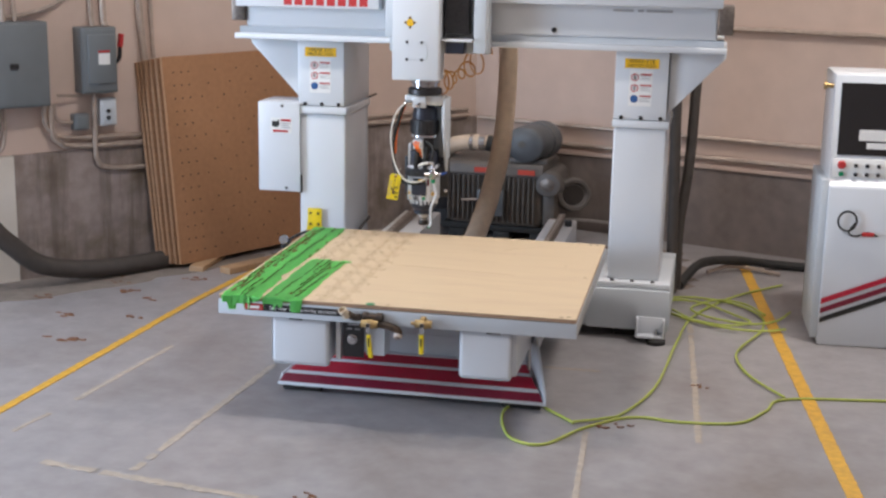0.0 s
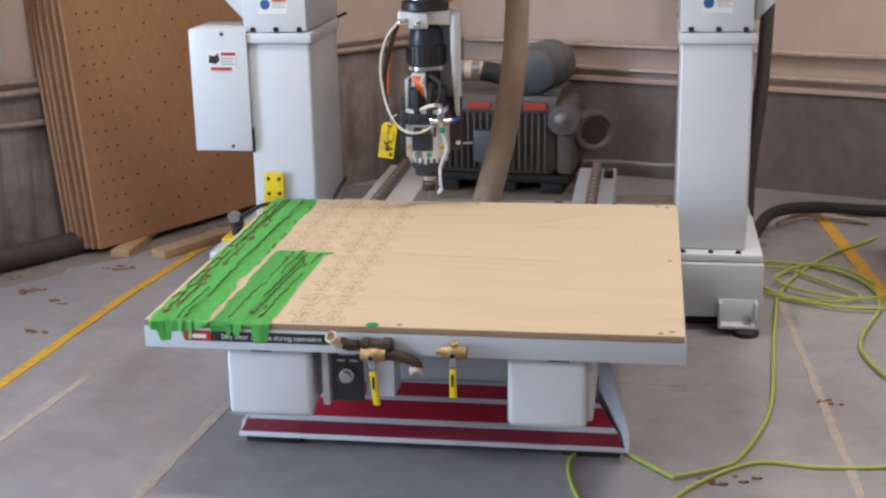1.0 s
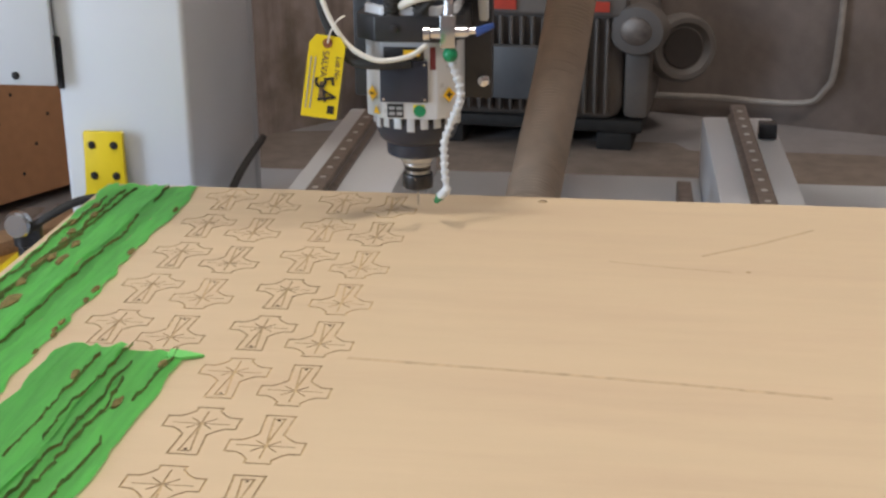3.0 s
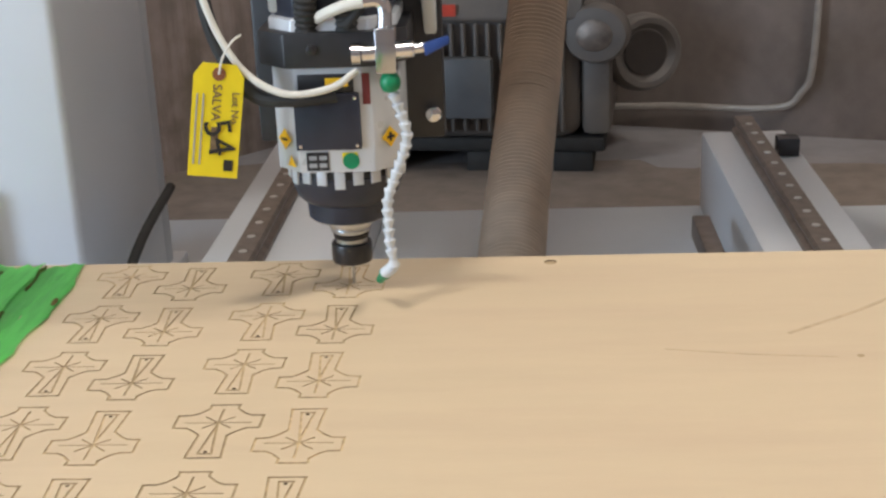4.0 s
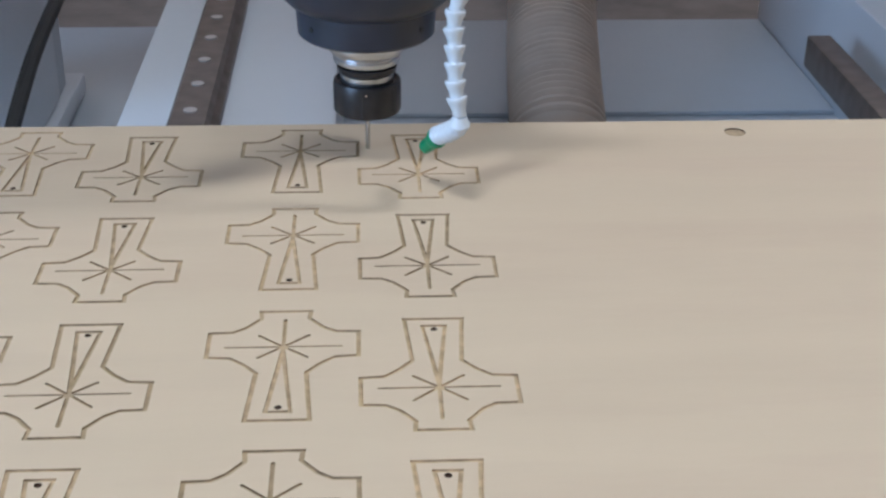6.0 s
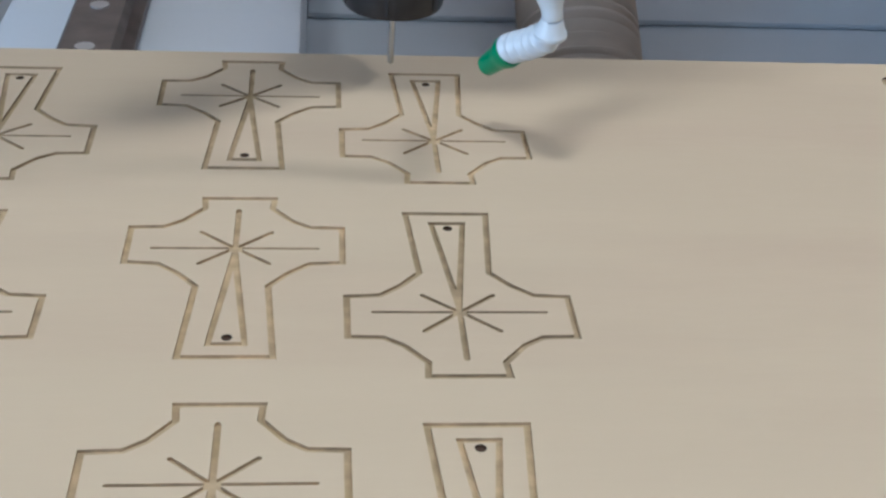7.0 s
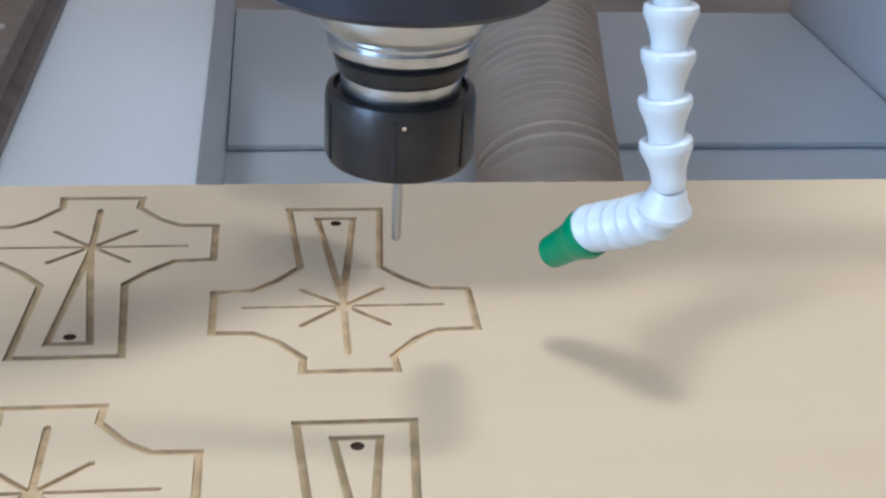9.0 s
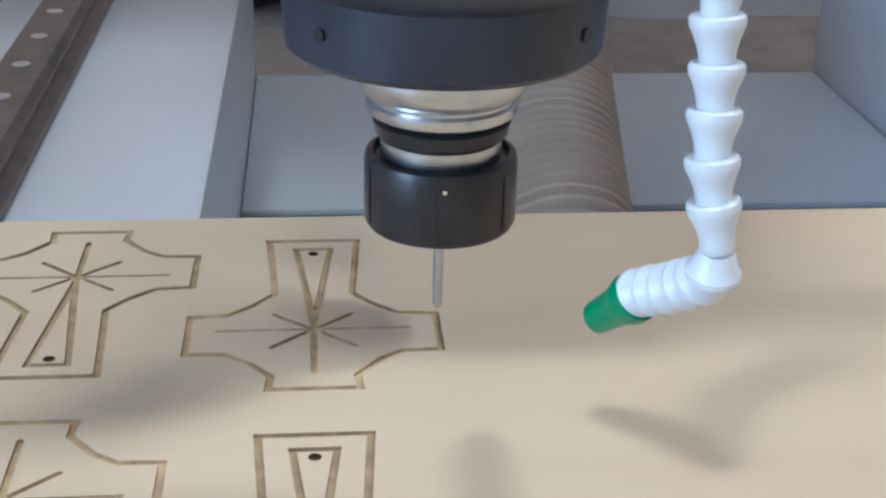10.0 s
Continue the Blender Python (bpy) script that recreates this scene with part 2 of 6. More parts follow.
def part(name, bm, mat, parent, label="", smooth=True):
    off = BASE.get(parent.name, Vector((0, 0, 0)))
    for v in bm.verts:
        v.co -= off
    ob = link_mesh(name, bm, mat, parent, smooth)
    BASE[ob.name] = off
    if label:
        ob["label"] = label
    return ob


def single(name, bm, mat, label, category, group="", kind="", smooth=True):
    """A thing of one mesh, its origin in the middle of its base."""
    lo = Vector([min(v.co[i] for v in bm.verts) for i in range(3)])
    hi = Vector([max(v.co[i] for v in bm.verts) for i in range(3)])
    at = Vector(((lo.x + hi.x) / 2, (lo.y + hi.y) / 2, lo.z))
    for v in bm.verts:
        v.co -= at
    ob = link_mesh(name, bm, mat, None, smooth)
    ob.location = at
    BASE[ob.name] = at
    return tagged(ob, label, category, group, kind)


def box(bm, x0, x1, y0, y1, z0, z1, r=0.0, seg=2):
    vs = [bm.verts.new((x, y, z)) for x in (x0, x1) for y in (y0, y1) for z in (z0, z1)]
    fs = [bm.faces.new([vs[i] for i in f]) for f in ((0, 1, 3, 2), (4, 6, 7, 5), (0, 4, 5, 1), (2, 3, 7, 6), (0, 2, 6, 4), (1, 5, 7, 3))]
    if r:
        edges = {e for f in fs for e in f.edges}
        bmesh.ops.bevel(bm, geom=list(edges), offset=r, segments=seg, affect="EDGES", profile=0.5)
    return bm


def boxed(*a, r=0.0, seg=2):
    return box(bmesh.new(), *a, r=r, seg=seg)


def prism(bm, pts, axis, a, b, r=0.0):
    """A polygon of two coordinates drawn out from a to b along x, y or z."""
    def at(p, w):
        return {"x": (w, p[0], p[1]), "y": (p[0], w, p[1]), "z": (p[0], p[1], w)}[axis]
    lo, hi = [bm.verts.new(at(p, a)) for p in pts], [bm.verts.new(at(p, b)) for p in pts]
    fs = [bm.faces.new(lo), bm.faces.new(hi[::-1])]
    for i in range(len(pts)):
        j = (i + 1) % len(pts)
        fs.append(bm.faces.new((lo[i], hi[i], hi[j], lo[j])))
    if r:
        bmesh.ops.bevel(bm, geom=list({e for f in fs for e in f.edges}), offset=r, segments=2, affect="EDGES", profile=0.5)
    return bm


def lathe(bm, profile, at=(0, 0, 0), axis=(0, 0, 1), seg=32):
    """A profile of (radius, height) turned round an axis through at."""
    turn = Vector((0, 0, 1)).rotation_difference(Vector(axis)).to_matrix()
    rings = []
    for rad, h in profile:
        rings.append([bm.verts.new(Vector(at) + turn @ Vector((rad * math.cos(2 * math.pi * k / seg), rad * math.sin(2 * math.pi * k / seg), h))) for k in range(seg)])
    for a, b in zip(rings, rings[1:]):
        for k in range(seg):
            bm.faces.new((a[k], a[(k + 1) % seg], b[(k + 1) % seg], b[k]))
    bm.faces.new(rings[0][::-1])
    bm.faces.new(rings[-1])
    return bm


def rod(bm, p0, p1, r, seg=16, bevel=0.0):
    d = Vector(p1) - Vector(p0)
    h = d.length
    prof = [(r, 0), (r, h)] if not bevel else [(r - bevel, 0), (r, bevel), (r, h - bevel), (r - bevel, h)]
    return lathe(bm, prof, p0, d.normalized(), seg)


def curve_points(pts, n=10):
    """A smooth line through points."""
    pts = [Vector(p) for p in pts]
    pts = [2 * pts[0] - pts[1], *pts, 2 * pts[-1] - pts[-2]]
    out = []
    for a, b, c, d in zip(pts, pts[1:], pts[2:], pts[3:]):
        for k in range(n):
            t = k / n
            out.append(0.5 * (2 * b + (c - a) * t + (2 * a - 5 * b + 4 * c - d) * t * t + (3 * b - a - 3 * c + d) * t ** 3))
    return out + [pts[-2]]


def tube(bm, pts, r, seg=10, n=10, rib=0.0, pitch=0.012):
    line = curve_points(pts, n) if n else [Vector(p) for p in pts]
    if rib:
        fine = [line[0]]
        for a, b in zip(line, line[1:]):
            steps = max(1, round((b - a).length / (pitch / 8)))
            fine += [a.lerp(b, (k + 1) / steps) for k in range(steps)]
        line = fine
    side = None
    rings, run = [], 0.0
    for i, p in enumerate(line):
        d = (line[min(i + 1, len(line) - 1)] - line[max(i - 1, 0)]).normalized()
        if side is None:
            side = d.orthogonal().normalized()
        side = (side - d * side.dot(d)).normalized()
        up = d.cross(side)
        if i:
            run += (p - line[i - 1]).length
        rr = r * (1 + rib * math.cos(2 * math.pi * run / pitch)) if rib else r
        rings.append([bm.verts.new(p + rr * (math.cos(2 * math.pi * k / seg) * side + math.sin(2 * math.pi * k / seg) * up)) for k in range(seg)])
    for a, b in zip(rings, rings[1:]):
        for k in range(seg):
            bm.faces.new((a[k], a[(k + 1) % seg], b[(k + 1) % seg], b[k]))
    bm.faces.new(rings[0][::-1])
    bm.faces.new(rings[-1])
    return bm


def tubed(pts, r, **kw):
    return tube(bmesh.new(), pts, r, **kw)


def lettering(name, words, size, m, mat, parent, label="", depth=0.0004):
    """Words of the built-in font as a mesh, their middle at the pose m of the parent's space."""
    cu = bpy.data.curves.new(name, "FONT")
    cu.body, cu.size, cu.extrude, cu.align_x, cu.align_y = words, size, depth, "CENTER", "CENTER"
    tmp = bpy.data.objects.new(name, cu)
    me = bpy.data.meshes.new_from_object(tmp)
    bpy.data.objects.remove(tmp)
    me.transform(Matrix.Translation(-BASE.get(parent.name, Vector((0, 0, 0)))) @ m)
    me.materials.append(mat)
    ob = new(name, me)
    ob.parent = parent
    BASE[ob.name] = BASE.get(parent.name, Vector((0, 0, 0)))
    if label:
        ob["label"] = label
    return ob


# ---- the room ----
CORNER, LEFT_TURN, RIGHT_TURN = Vector((-0.45, 4.45, 0)), 49.67, -18.95   # left wall runs back from the corner, right wall on from it


def structure(name, bm, mat, label, m=None, smooth=False):
    ob = link_mesh(name, bm, mat, None, smooth)
    if m is not None:
        ob.matrix_basis = m
    return tagged(ob, label, "structure", kind="structure")


structure("floor", boxed(-9, 9, -8, 9, -0.15, 0), CONCRETE, "worn grey painted concrete workshop floor with brown stains")
LEFT_M = pose(*CORNER, 0, 0, LEFT_TURN)      # own x: along the wall, 0 in the corner and minus towards the camera
RIGHT_M = pose(*CORNER, 0, 0, RIGHT_TURN)
structure("wall_left", boxed(-6.5, 0.1, 0, 0.2, 0.745, 4.2), WALL_TOP, "beige painted upper wall with faint stains", LEFT_M)
structure("wall_left_base", boxed(-3.46, 0.1, -0.012, 0.2, 0, 0.745), WALL_LOW, "stained bare concrete lower wall", LEFT_M)
structure("wall_left_panel", boxed(-6.5, -3.464, -0.02, 0.2, 0, 0.742), WALL_PALE, "pale painted board over the lower wall", LEFT_M)
structure("wall_right", boxed(0, 7.5, 0, 0.2, 0.54, 4.2), WALL_TOP, "beige painted upper wall with faint stains", RIGHT_M)
structure("wall_right_base", boxed(0, 7.5, -0.012, 0.2, 0, 0.54), WALL_DARK, "stained dark concrete lower wall", RIGHT_M)
structure("wall_back", boxed(-6.2, 7.0, -7.2, -7.0, 0, 4.2), WALL_TOP, "beige painted wall behind the camera")
structure("wall_east", boxed(6.6, 6.8, -7.0, 4.0, 0, 4.2), WALL_TOP, "beige painted side wall")
structure("wall_west_low", boxed(-5.9, -5.7, -7.0, -3.4, 0, 4.2), WALL_TOP, "beige painted wall beside a loading door")
structure("wall_west_top", boxed(-5.9, -5.7, -3.4, 0.2, 3.25, 4.2), WALL_TOP, "beige painted wall over a loading door")
structure("ceiling", boxed(-9, 9, -8, 9, 4.2, 4.35), CEILING, "pale workshop ceiling")
# unseen fixtures, added so that every lamp above has a body
for lx, ly, watts in LAMP_SPOTS:
    lamp = thing("assumed_ceiling_light", "unseen white fixture added under the ceiling for a lamp", "ceiling light", (lx, ly, 3.64), group="ceiling lights")
    part("housing", boxed(lx - 0.34, lx + 0.34, ly - 0.17, ly + 0.17, 3.66, 3.72, r=0.01), WHITE, lamp)
    part("diffuser", boxed(lx - 0.31, lx + 0.31, ly - 0.14, ly + 0.14, 3.64, 3.658), LAMP_GLOW, lamp)
    for dx in (-0.25, 0.25):
        part("hanger", rod(bmesh.new(), (lx + dx, ly, 3.72), (lx + dx, ly, 4.2), 0.006, 8), STEEL, lamp)


def floor_strip(name, p, q, w, mat, label, gaps=0):
    """A painted line with ragged edges from p to q on the floor."""
    rnd = random.Random(name + str(p))
    a, b = Vector((*p, 0)), Vector((*q, 0))
    d = (b - a).normalized()
    s = Vector((-d.y, d.x, 0))
    n = max(6, round((b - a).length / 0.03))
    bm = bmesh.new()
    prev = None
    top = 0.002 + 0.001 * (abs(d.x) > 0.5) + 0.0015 * (mat is LINE_YELLOW)
    for i in range(n + 1):
        c = a.lerp(b, i / n)
        k = [bm.verts.new(c + s * (sg * w / 2 * (1 + rnd.uniform(-0.10, 0.08) - (mat is LINE_FAINT) * rnd.uniform(0, 0.55))) + Vector((0, 0, z))) for sg in (-1, 1) for z in (0, top)]
        if prev and (mat is LINE_YELLOW or noise.noise(Vector((c.x * 9, c.y * 9, w * 99))) > -0.42):
            bm.faces.new((prev[1], prev[3], k[3], k[1]))
            bm.faces.new((prev[0], prev[1], k[1], k[0]))
            bm.faces.new((prev[2], k[2], k[3], prev[3]))
        prev = k
    return structure(name, bm, mat, label)


floor_strip("floor_line", (-1.72, -0.9), (-1.535, 1.7), 0.044, LINE_YELLOW, "yellow painted floor line")
floor_strip("floor_line", (-1.535, 1.7), (-1.42, 2.6), 0.044, LINE_YELLOW, "yellow painted floor line")
floor_strip("floor_line", (1.93, -1.0), (1.50, 3.36), 0.062, LINE_YELLOW, "yellow painted floor line")
floor_strip("worn_line", (-1.425, -0.04), (-1.326, 0.82), 0.038, LINE_FAINT, "worn off pale floor line")
floor_strip("worn_line", (-0.849, -0.73), (-0.738, 0.66), 0.042, LINE_FAINT, "worn off pale floor line")
floor_strip("worn_line", (-1.225, -0.732), (-0.30, -0.873), 0.052, LINE_FAINT, "worn off pale floor line")
floor_strip("worn_line", (-1.50, -0.46), (-1.455, -0.22), 0.03, LINE_FAINT, "worn off pale floor line")
floor_strip("worn_line", (0.84, -0.6), (0.81, 0.12), 0.03, LINE_FAINT, "worn off pale floor line")
floor_strip("worn_line", (0.43, 0.95), (0.80, 0.95), 0.03, LINE_FAINT, "worn off pale floor line")
floor_strip("worn_line", (1.28, 0.1), (1.20, 1.9), 0.035, LINE_FAINT, "worn off pale floor line")


def dirt_patch(cx, cy, rx, ry, turn, label):
    """Trodden brown dirt on the floor, thin and ragged at its rim."""
    bm = bmesh.new()
    ring = []
    for k in range(72):
        a = 2 * math.pi * k / 72
        r = 1 + 0.16 * noise.noise(Vector((3 * math.cos(a), 3 * math.sin(a), 1.0))) + 0.13 * noise.noise(Vector((11 * math.cos(a), 11 * math.sin(a), 2.0)))
        c, s = math.cos(a), math.sin(a)
        sq = 1 / max(abs(c), abs(s)) ** 0.6
        ring.append((rx * r * sq * c, ry * r * sq * s))
    top = [bm.verts.new((x, y, 0.0025)) for x, y in ring]
    low = [bm.verts.new((x * 1.01, y * 1.01, 0.0)) for x, y in ring]
    bm.faces.new(top)
    for i in range(72):
        bm.faces.new((top[i], low[i], low[(i + 1) % 72], top[(i + 1) % 72]))
    structure("floor_dirt", bm, FLOOR_DIRT, label, pose(cx, cy, 0, 0, 0, turn))


dirt_patch(-0.12, 3.12, 1.30, 0.64, 0, "brown dirt trodden over the concrete behind the machine")
dirt_patch(-2.5, 1.98, 1.25, 0.40, 52, "brown dirt on the concrete along the wall")


def debris(x, y, size, seed):
    rnd = random.Random(seed)
    bm = bmesh.new()
    for k in range(7):
        cx, cy, a, s = rnd.gauss(0, size * 0.9), rnd.gauss(0, size * 0.4), rnd.uniform(0, 6.3), size * rnd.uniform(0.25, 0.6)
        ring = [bm.verts.new((x + cx + s * math.cos(a + t) * rnd.uniform(0.6, 1), y + cy + 0.45 * s * math.sin(a + t) * rnd.uniform(0.6, 1), rnd.uniform(0.001, 0.008))) for t in (0, 1.2, 2.5, 3.7, 5.0)]
        low = [bm.verts.new((v.co.x, v.co.y, 0)) for v in ring]
        bm.faces.new(ring)
        for i in range(5):
            bm.faces.new((ring[i], low[i], low[(i + 1) % 5], ring[(i + 1) % 5]))
    return single("debris", bm, LEAF, "dry brown leaf scraps on the floor", "debris", "floor debris")


for i, (x, y, s) in enumerate([(-1.90, 0.82, 0.07), (-1.98, 1.74, 0.05), (-2.25, 2.05, 0.05), (-2.12, 1.92, 0.04), (-1.83, 1.62, 0.04), (0.895, 0.22, 0.04), (-0.13, -0.8, 0.03),
                               (-2.05, 1.2, 0.05), (-2.4, 1.5, 0.05), (-1.72, 1.25, 0.04), (1.28, 0.85, 0.03), (-2.5, 1.0, 0.05), (-1.7, 2.1, 0.05)]):
    debris(x, y, s, i)


# ---- left wall: electrical boxes and conduits, in the wall's own metres ----
def wall_box(name, label, s0, s1, z0, z1, depth, mat, rad=0.008):
    ob = thing(name, label, "electrical box")
    ob.matrix_basis = LEFT_M @ pose((s0 + s1) / 2, 0, z0)
    w, h = (s1 - s0) / 2, z1 - z0
    part("body", boxed(-w, w, -depth, 0, 0, h, r=rad), mat, ob)
    part("door", boxed(-w + 0.008, w - 0.008, -depth - 0.012, -depth + 0.004, 0.012, h - 0.012, r=0.005), mat, ob)
    return ob, w, h


def electrical():
    ob, w, h = wall_box("breaker_panel", "large dark grey steel breaker panel on the wall", -3.68, -3.27, 1.03, 1.51, 0.13, ELEC_GREY)
    part("latch", boxed(w - 0.235, w - 0.185, -0.155, -0.14, 0.22, 0.25, r=0.004), DARK_STEEL, ob)
    ob, w, h = wall_box("safety_switch", "grey steel disconnect switch with a red handle", -3.07, -2.85, 1.085, 1.468, 0.12, ELEC_GREY)
    part("raised_cover", prism(bmesh.new(), [(-w + 0.03, 0.06), (w - 0.02, 0.06), (w - 0.02, h - 0.04), (-w + 0.03, h - 0.04)], "y", -0.15, -0.13, r=0.008), ELEC_GREY, ob)
    part("label_plate", boxed(-0.02, 0.05, -0.1535, -0.1502, 0.17, 0.235), SIGN_WHITE, ob, "white paper label")
    part("warning_strip", boxed(-0.02, 0.05, -0.1535, -0.1502, 0.24, 0.252), SIGN_RED, ob)
    arm = bmesh.new()
    tube(arm, [(w + 0.005, -0.06, 0.16), (w + 0.028, -0.09, 0.2), (w + 0.03, -0.10, 0.27)], 0.012, seg=10)
    part("handle", arm, BLACK, ob, "black lever arm")
    part("handle_grip", tubed([(w + 0.03, -0.10, 0.265), (w + 0.036, -0.11, 0.34)], 0.017, n=4), SIGN_RED, ob, "red plastic grip")
    ob, w, h = wall_box("junction_box", "small blue-grey junction box on the wall", -3.105, -3.01, 0.868, 0.962, 0.06, ELEC_GREY, 0.005)
    ob, w, h = wall_box("switch_box", "small pale grey switch box on the wall", -2.945, -2.84, 0.884, 1.046, 0.07, GREY_PAINT, 0.008)
    for z in (0.05, 0.09):
        part("button", rod(bmesh.new(), (-0.01, -0.082, z), (-0.01, -0.094, z), 0.012), BLACK, ob)
    runs = [("two long horizontal pipes", [(-3.24, -0.05, 1.03), (-3.24, -0.05, 0.86), (-3.19, -0.045, 0.80), (-3.10, -0.03, 0.775), (-2.6, -0.03, 0.762), (-0.1, -0.03, 0.755)], 0.017),
            ("", [(-3.28, -0.05, 1.03), (-3.28, -0.05, 0.93), (-3.23, -0.04, 0.86), (-3.12, -0.03, 0.825), (-2.6, -0.03, 0.812), (-0.1, -0.03, 0.80)], 0.014),
            ("", [(-3.22, -0.05, 1.03), (-3.21, -0.04, 0.95), (-3.17, -0.03, 0.915), (-3.09, -0.03, 0.912)], 0.011),
            ("", [(-2.975, -0.06, 1.085), (-2.975, -0.05, 0.76), (-2.96, -0.04, 0.68), (-2.90, -0.03, 0.63), (-2.6, -0.03, 0.612), (-1.2, -0.03, 0.60)], 0.015),
            ("", [(-2.97, -0.06, 1.47), (-2.97, -0.04, 1.62), (-2.985, -0.03, 2.6)], 0.014),
            ("", [(-2.89, -0.06, 1.47), (-2.895, -0.04, 1.6), (-2.90, -0.03, 2.6)], 0.020),
            ("", [(-2.625, -0.03, 1.2), (-2.66, -0.03, 1.62), (-2.68, -0.03, 2.6)], 0.022),
            ("", [(-2.57, -0.03, 1.2), (-2.585, -0.03, 1.62), (-2.60, -0.03, 2.6)], 0.013),
            ("", [(-3.56, -0.06, 1.03), (-3.56, -0.05, 0.92), (-3.64, -0.04, 0.85), (-3.9, -0.03, 0.83)], 0.020),
            ("", [(-3.52, -0.06, 1.03), (-3.52, -0.05, 0.88), (-3.56, -0.04, 0.77), (-3.75, -0.03, 0.73)], 0.012),
            ("", [(-3.2, -0.06, 1.08), (-3.06, -0.04, 1.07), (-2.99, -0.06, 1.085)], 0.008),
            ("", [(-3.5, -0.06, 1.5), (-3.5, -0.04, 1.7), (-3.52, -0.03, 2.6)], 0.018),
            ("", [(-3.43, -0.06, 1.5), (-3.43, -0.04, 1.7), (-3.44, -0.03, 2.6)], 0.014),
            ("", [(-3.52, -0.05, 1.53), (-3.3, -0.04, 1.56), (-3.12, -0.03, 1.64), (-2.98, -0.03, 1.8)], 0.012)]
    for _, pts, r in runs:
        ob = link_mesh("conduit", tubed(pts, r, n=6), CONDUIT)
        ob.matrix_basis = LEFT_M.copy()
        tagged(ob, "grey metal electrical conduit on the wall", "conduit", "wall conduits")
    for z, y in ((0.738, 0.02), (0.606, 0.02), (1.465, 0.02)):
        s0, s1 = (0.05, 5.5) if z < 1 else (1.55, 5.5)
        ob = link_mesh("conduit", tubed([(s0, -0.035, z), ((s0 + s1) / 2, -0.035, z + 0.004), (s1, -0.035, z)], 0.017, n=6), CONDUIT)
        ob.matrix_basis = RIGHT_M.copy()
        tagged(ob, "long dusty metal conduit along the wall", "conduit", "wall conduits")
    ob = link_mesh("conduit", tubed([(1.45, -0.04, 1.2), (1.44, -0.04, 0.66), (1.43, -0.05, 0.25), (1.40, -0.05, 0.15), (1.32, -0.05, 0.095), (1.0, -0.05, 0.085), (0.80, -0.08, 0.08)], 0.011, n=8), BARE_PIPE)
    ob.matrix_basis = RIGHT_M.copy()
    tagged(ob, "bent metal conduit running down the wall to the pump", "conduit", "wall conduits")
    structure("wall_ledge", boxed(0, 7.5, -0.03, 0.0, 0.535, 0.565, r=0.004), WALL_TOP, "painted ledge along the wall", RIGHT_M)
    ob = thing("wall_cabinet", "dark grey electrical cabinet on the wall", "electrical box")
    ob.matrix_basis = RIGHT_M @ pose(1.47, 0, 0.98)
    part("body", boxed(-0.11, 0.11, -0.14, 0, 0, 0.62, r=0.006), ELEC_GREY, ob)
    part("door", boxed(-0.10, 0.10, -0.153, -0.137, 0.012, 0.608, r=0.004), ELEC_GREY, ob)
    hose = link_mesh("floor_hose", tubed([(-4.6, -0.25, 0.75), (-3.9, -0.25, 0.55), (-3.62, -0.26, 0.30), (-3.42, -0.26, 0.14), (-3.1, -0.24, 0.07), (-2.7, -0.2, 0.055), (-2.4, -0.14, 0.055), (-2.2, -0.12, 0.055)], 0.055, seg=16), HOSE_BROWN)
    hose.matrix_basis = LEFT_M.copy()
    tagged(hose, "thick dusty black hose lying along the wall", "hose")


electrical()


# ---- stack of drilled hardboard sheets leaning on the left wall ----
def pegboards():
    foot, along = Vector((-1.87, 2.28, 0.035)), Vector((0.49, 0.87, 0)).normalized()
    back = Vector((-along.y, along.x, 0))
    W, H = 1.55, 1.26
    rnd = random.Random(5)
    for k in range(6):
        lean = 6.3 + 0.25 * k
        ob = thing("hardboard_sheet", "brown drilled hardboard sheet leaning on the wall" if k == 0 else "brown hardboard sheet in the leaning stack", "board", (0, 0, 0), 1e-9, group="stacked boards")
        at = foot + back * (0.03 * k + 0.002) + along * (rnd.uniform(-0.012, 0.012) - 0.012 * k)
        ob.matrix_basis = Matrix.Translation(at) @ Matrix((along, back, Vector((0, 0, 1)))).transposed().to_4x4() @ pose(0, 0, 0, -lean, 0, 0)
        part("sheet", boxed(0, W, 0, 0.022, 0, H - 0.008 * k, r=0.002, seg=1), HARDBOARD if k == 0 else HARD_EDGE, ob)
        if k == 0:
            hole = lathe(bmesh.new(), [(0.0055, 0), (0.0055, 0.0012)], (0, 0, 0), (0, -1, 0), 10)
            for v in hole.verts:
                v.co.y -= 0.0002
            me = link_mesh("hole", hole, INK, ob).data
            first = True
            for col in range(14):
                for row in range(15):
                    if col > 2 and (row * 7 + col * 5) % 3:
                        continue
                    h = bpy.data.objects["hole"] if first else new("hole", me)
                    first = False
                    h.parent = ob
                    h.location = (0.075 + 0.058 * col + (0.03 if col > 2 else 0) + rnd.uniform(-.003, .003), 0, 0.07 + 0.078 * row)
    wood = bmesh.new()
    box(wood, -1.82, -1.73, 2.28, 2.67, 0.0, 0.034, r=0.003)
    ob = single("timber_block", wood, TIMBER, "raw timber batten under the hardboard stack", "timber")
    wood = bmesh.new()
    prism(wood, [(-1.63, 2.30), (-1.55, 2.26), (-1.11, 3.04), (-1.19, 3.08)], "z", 0.0, 0.04, r=0.003)
    single("timber_block", wood, TIMBER, "raw timber batten on the floor beside the stack", "timber")


pegboards()


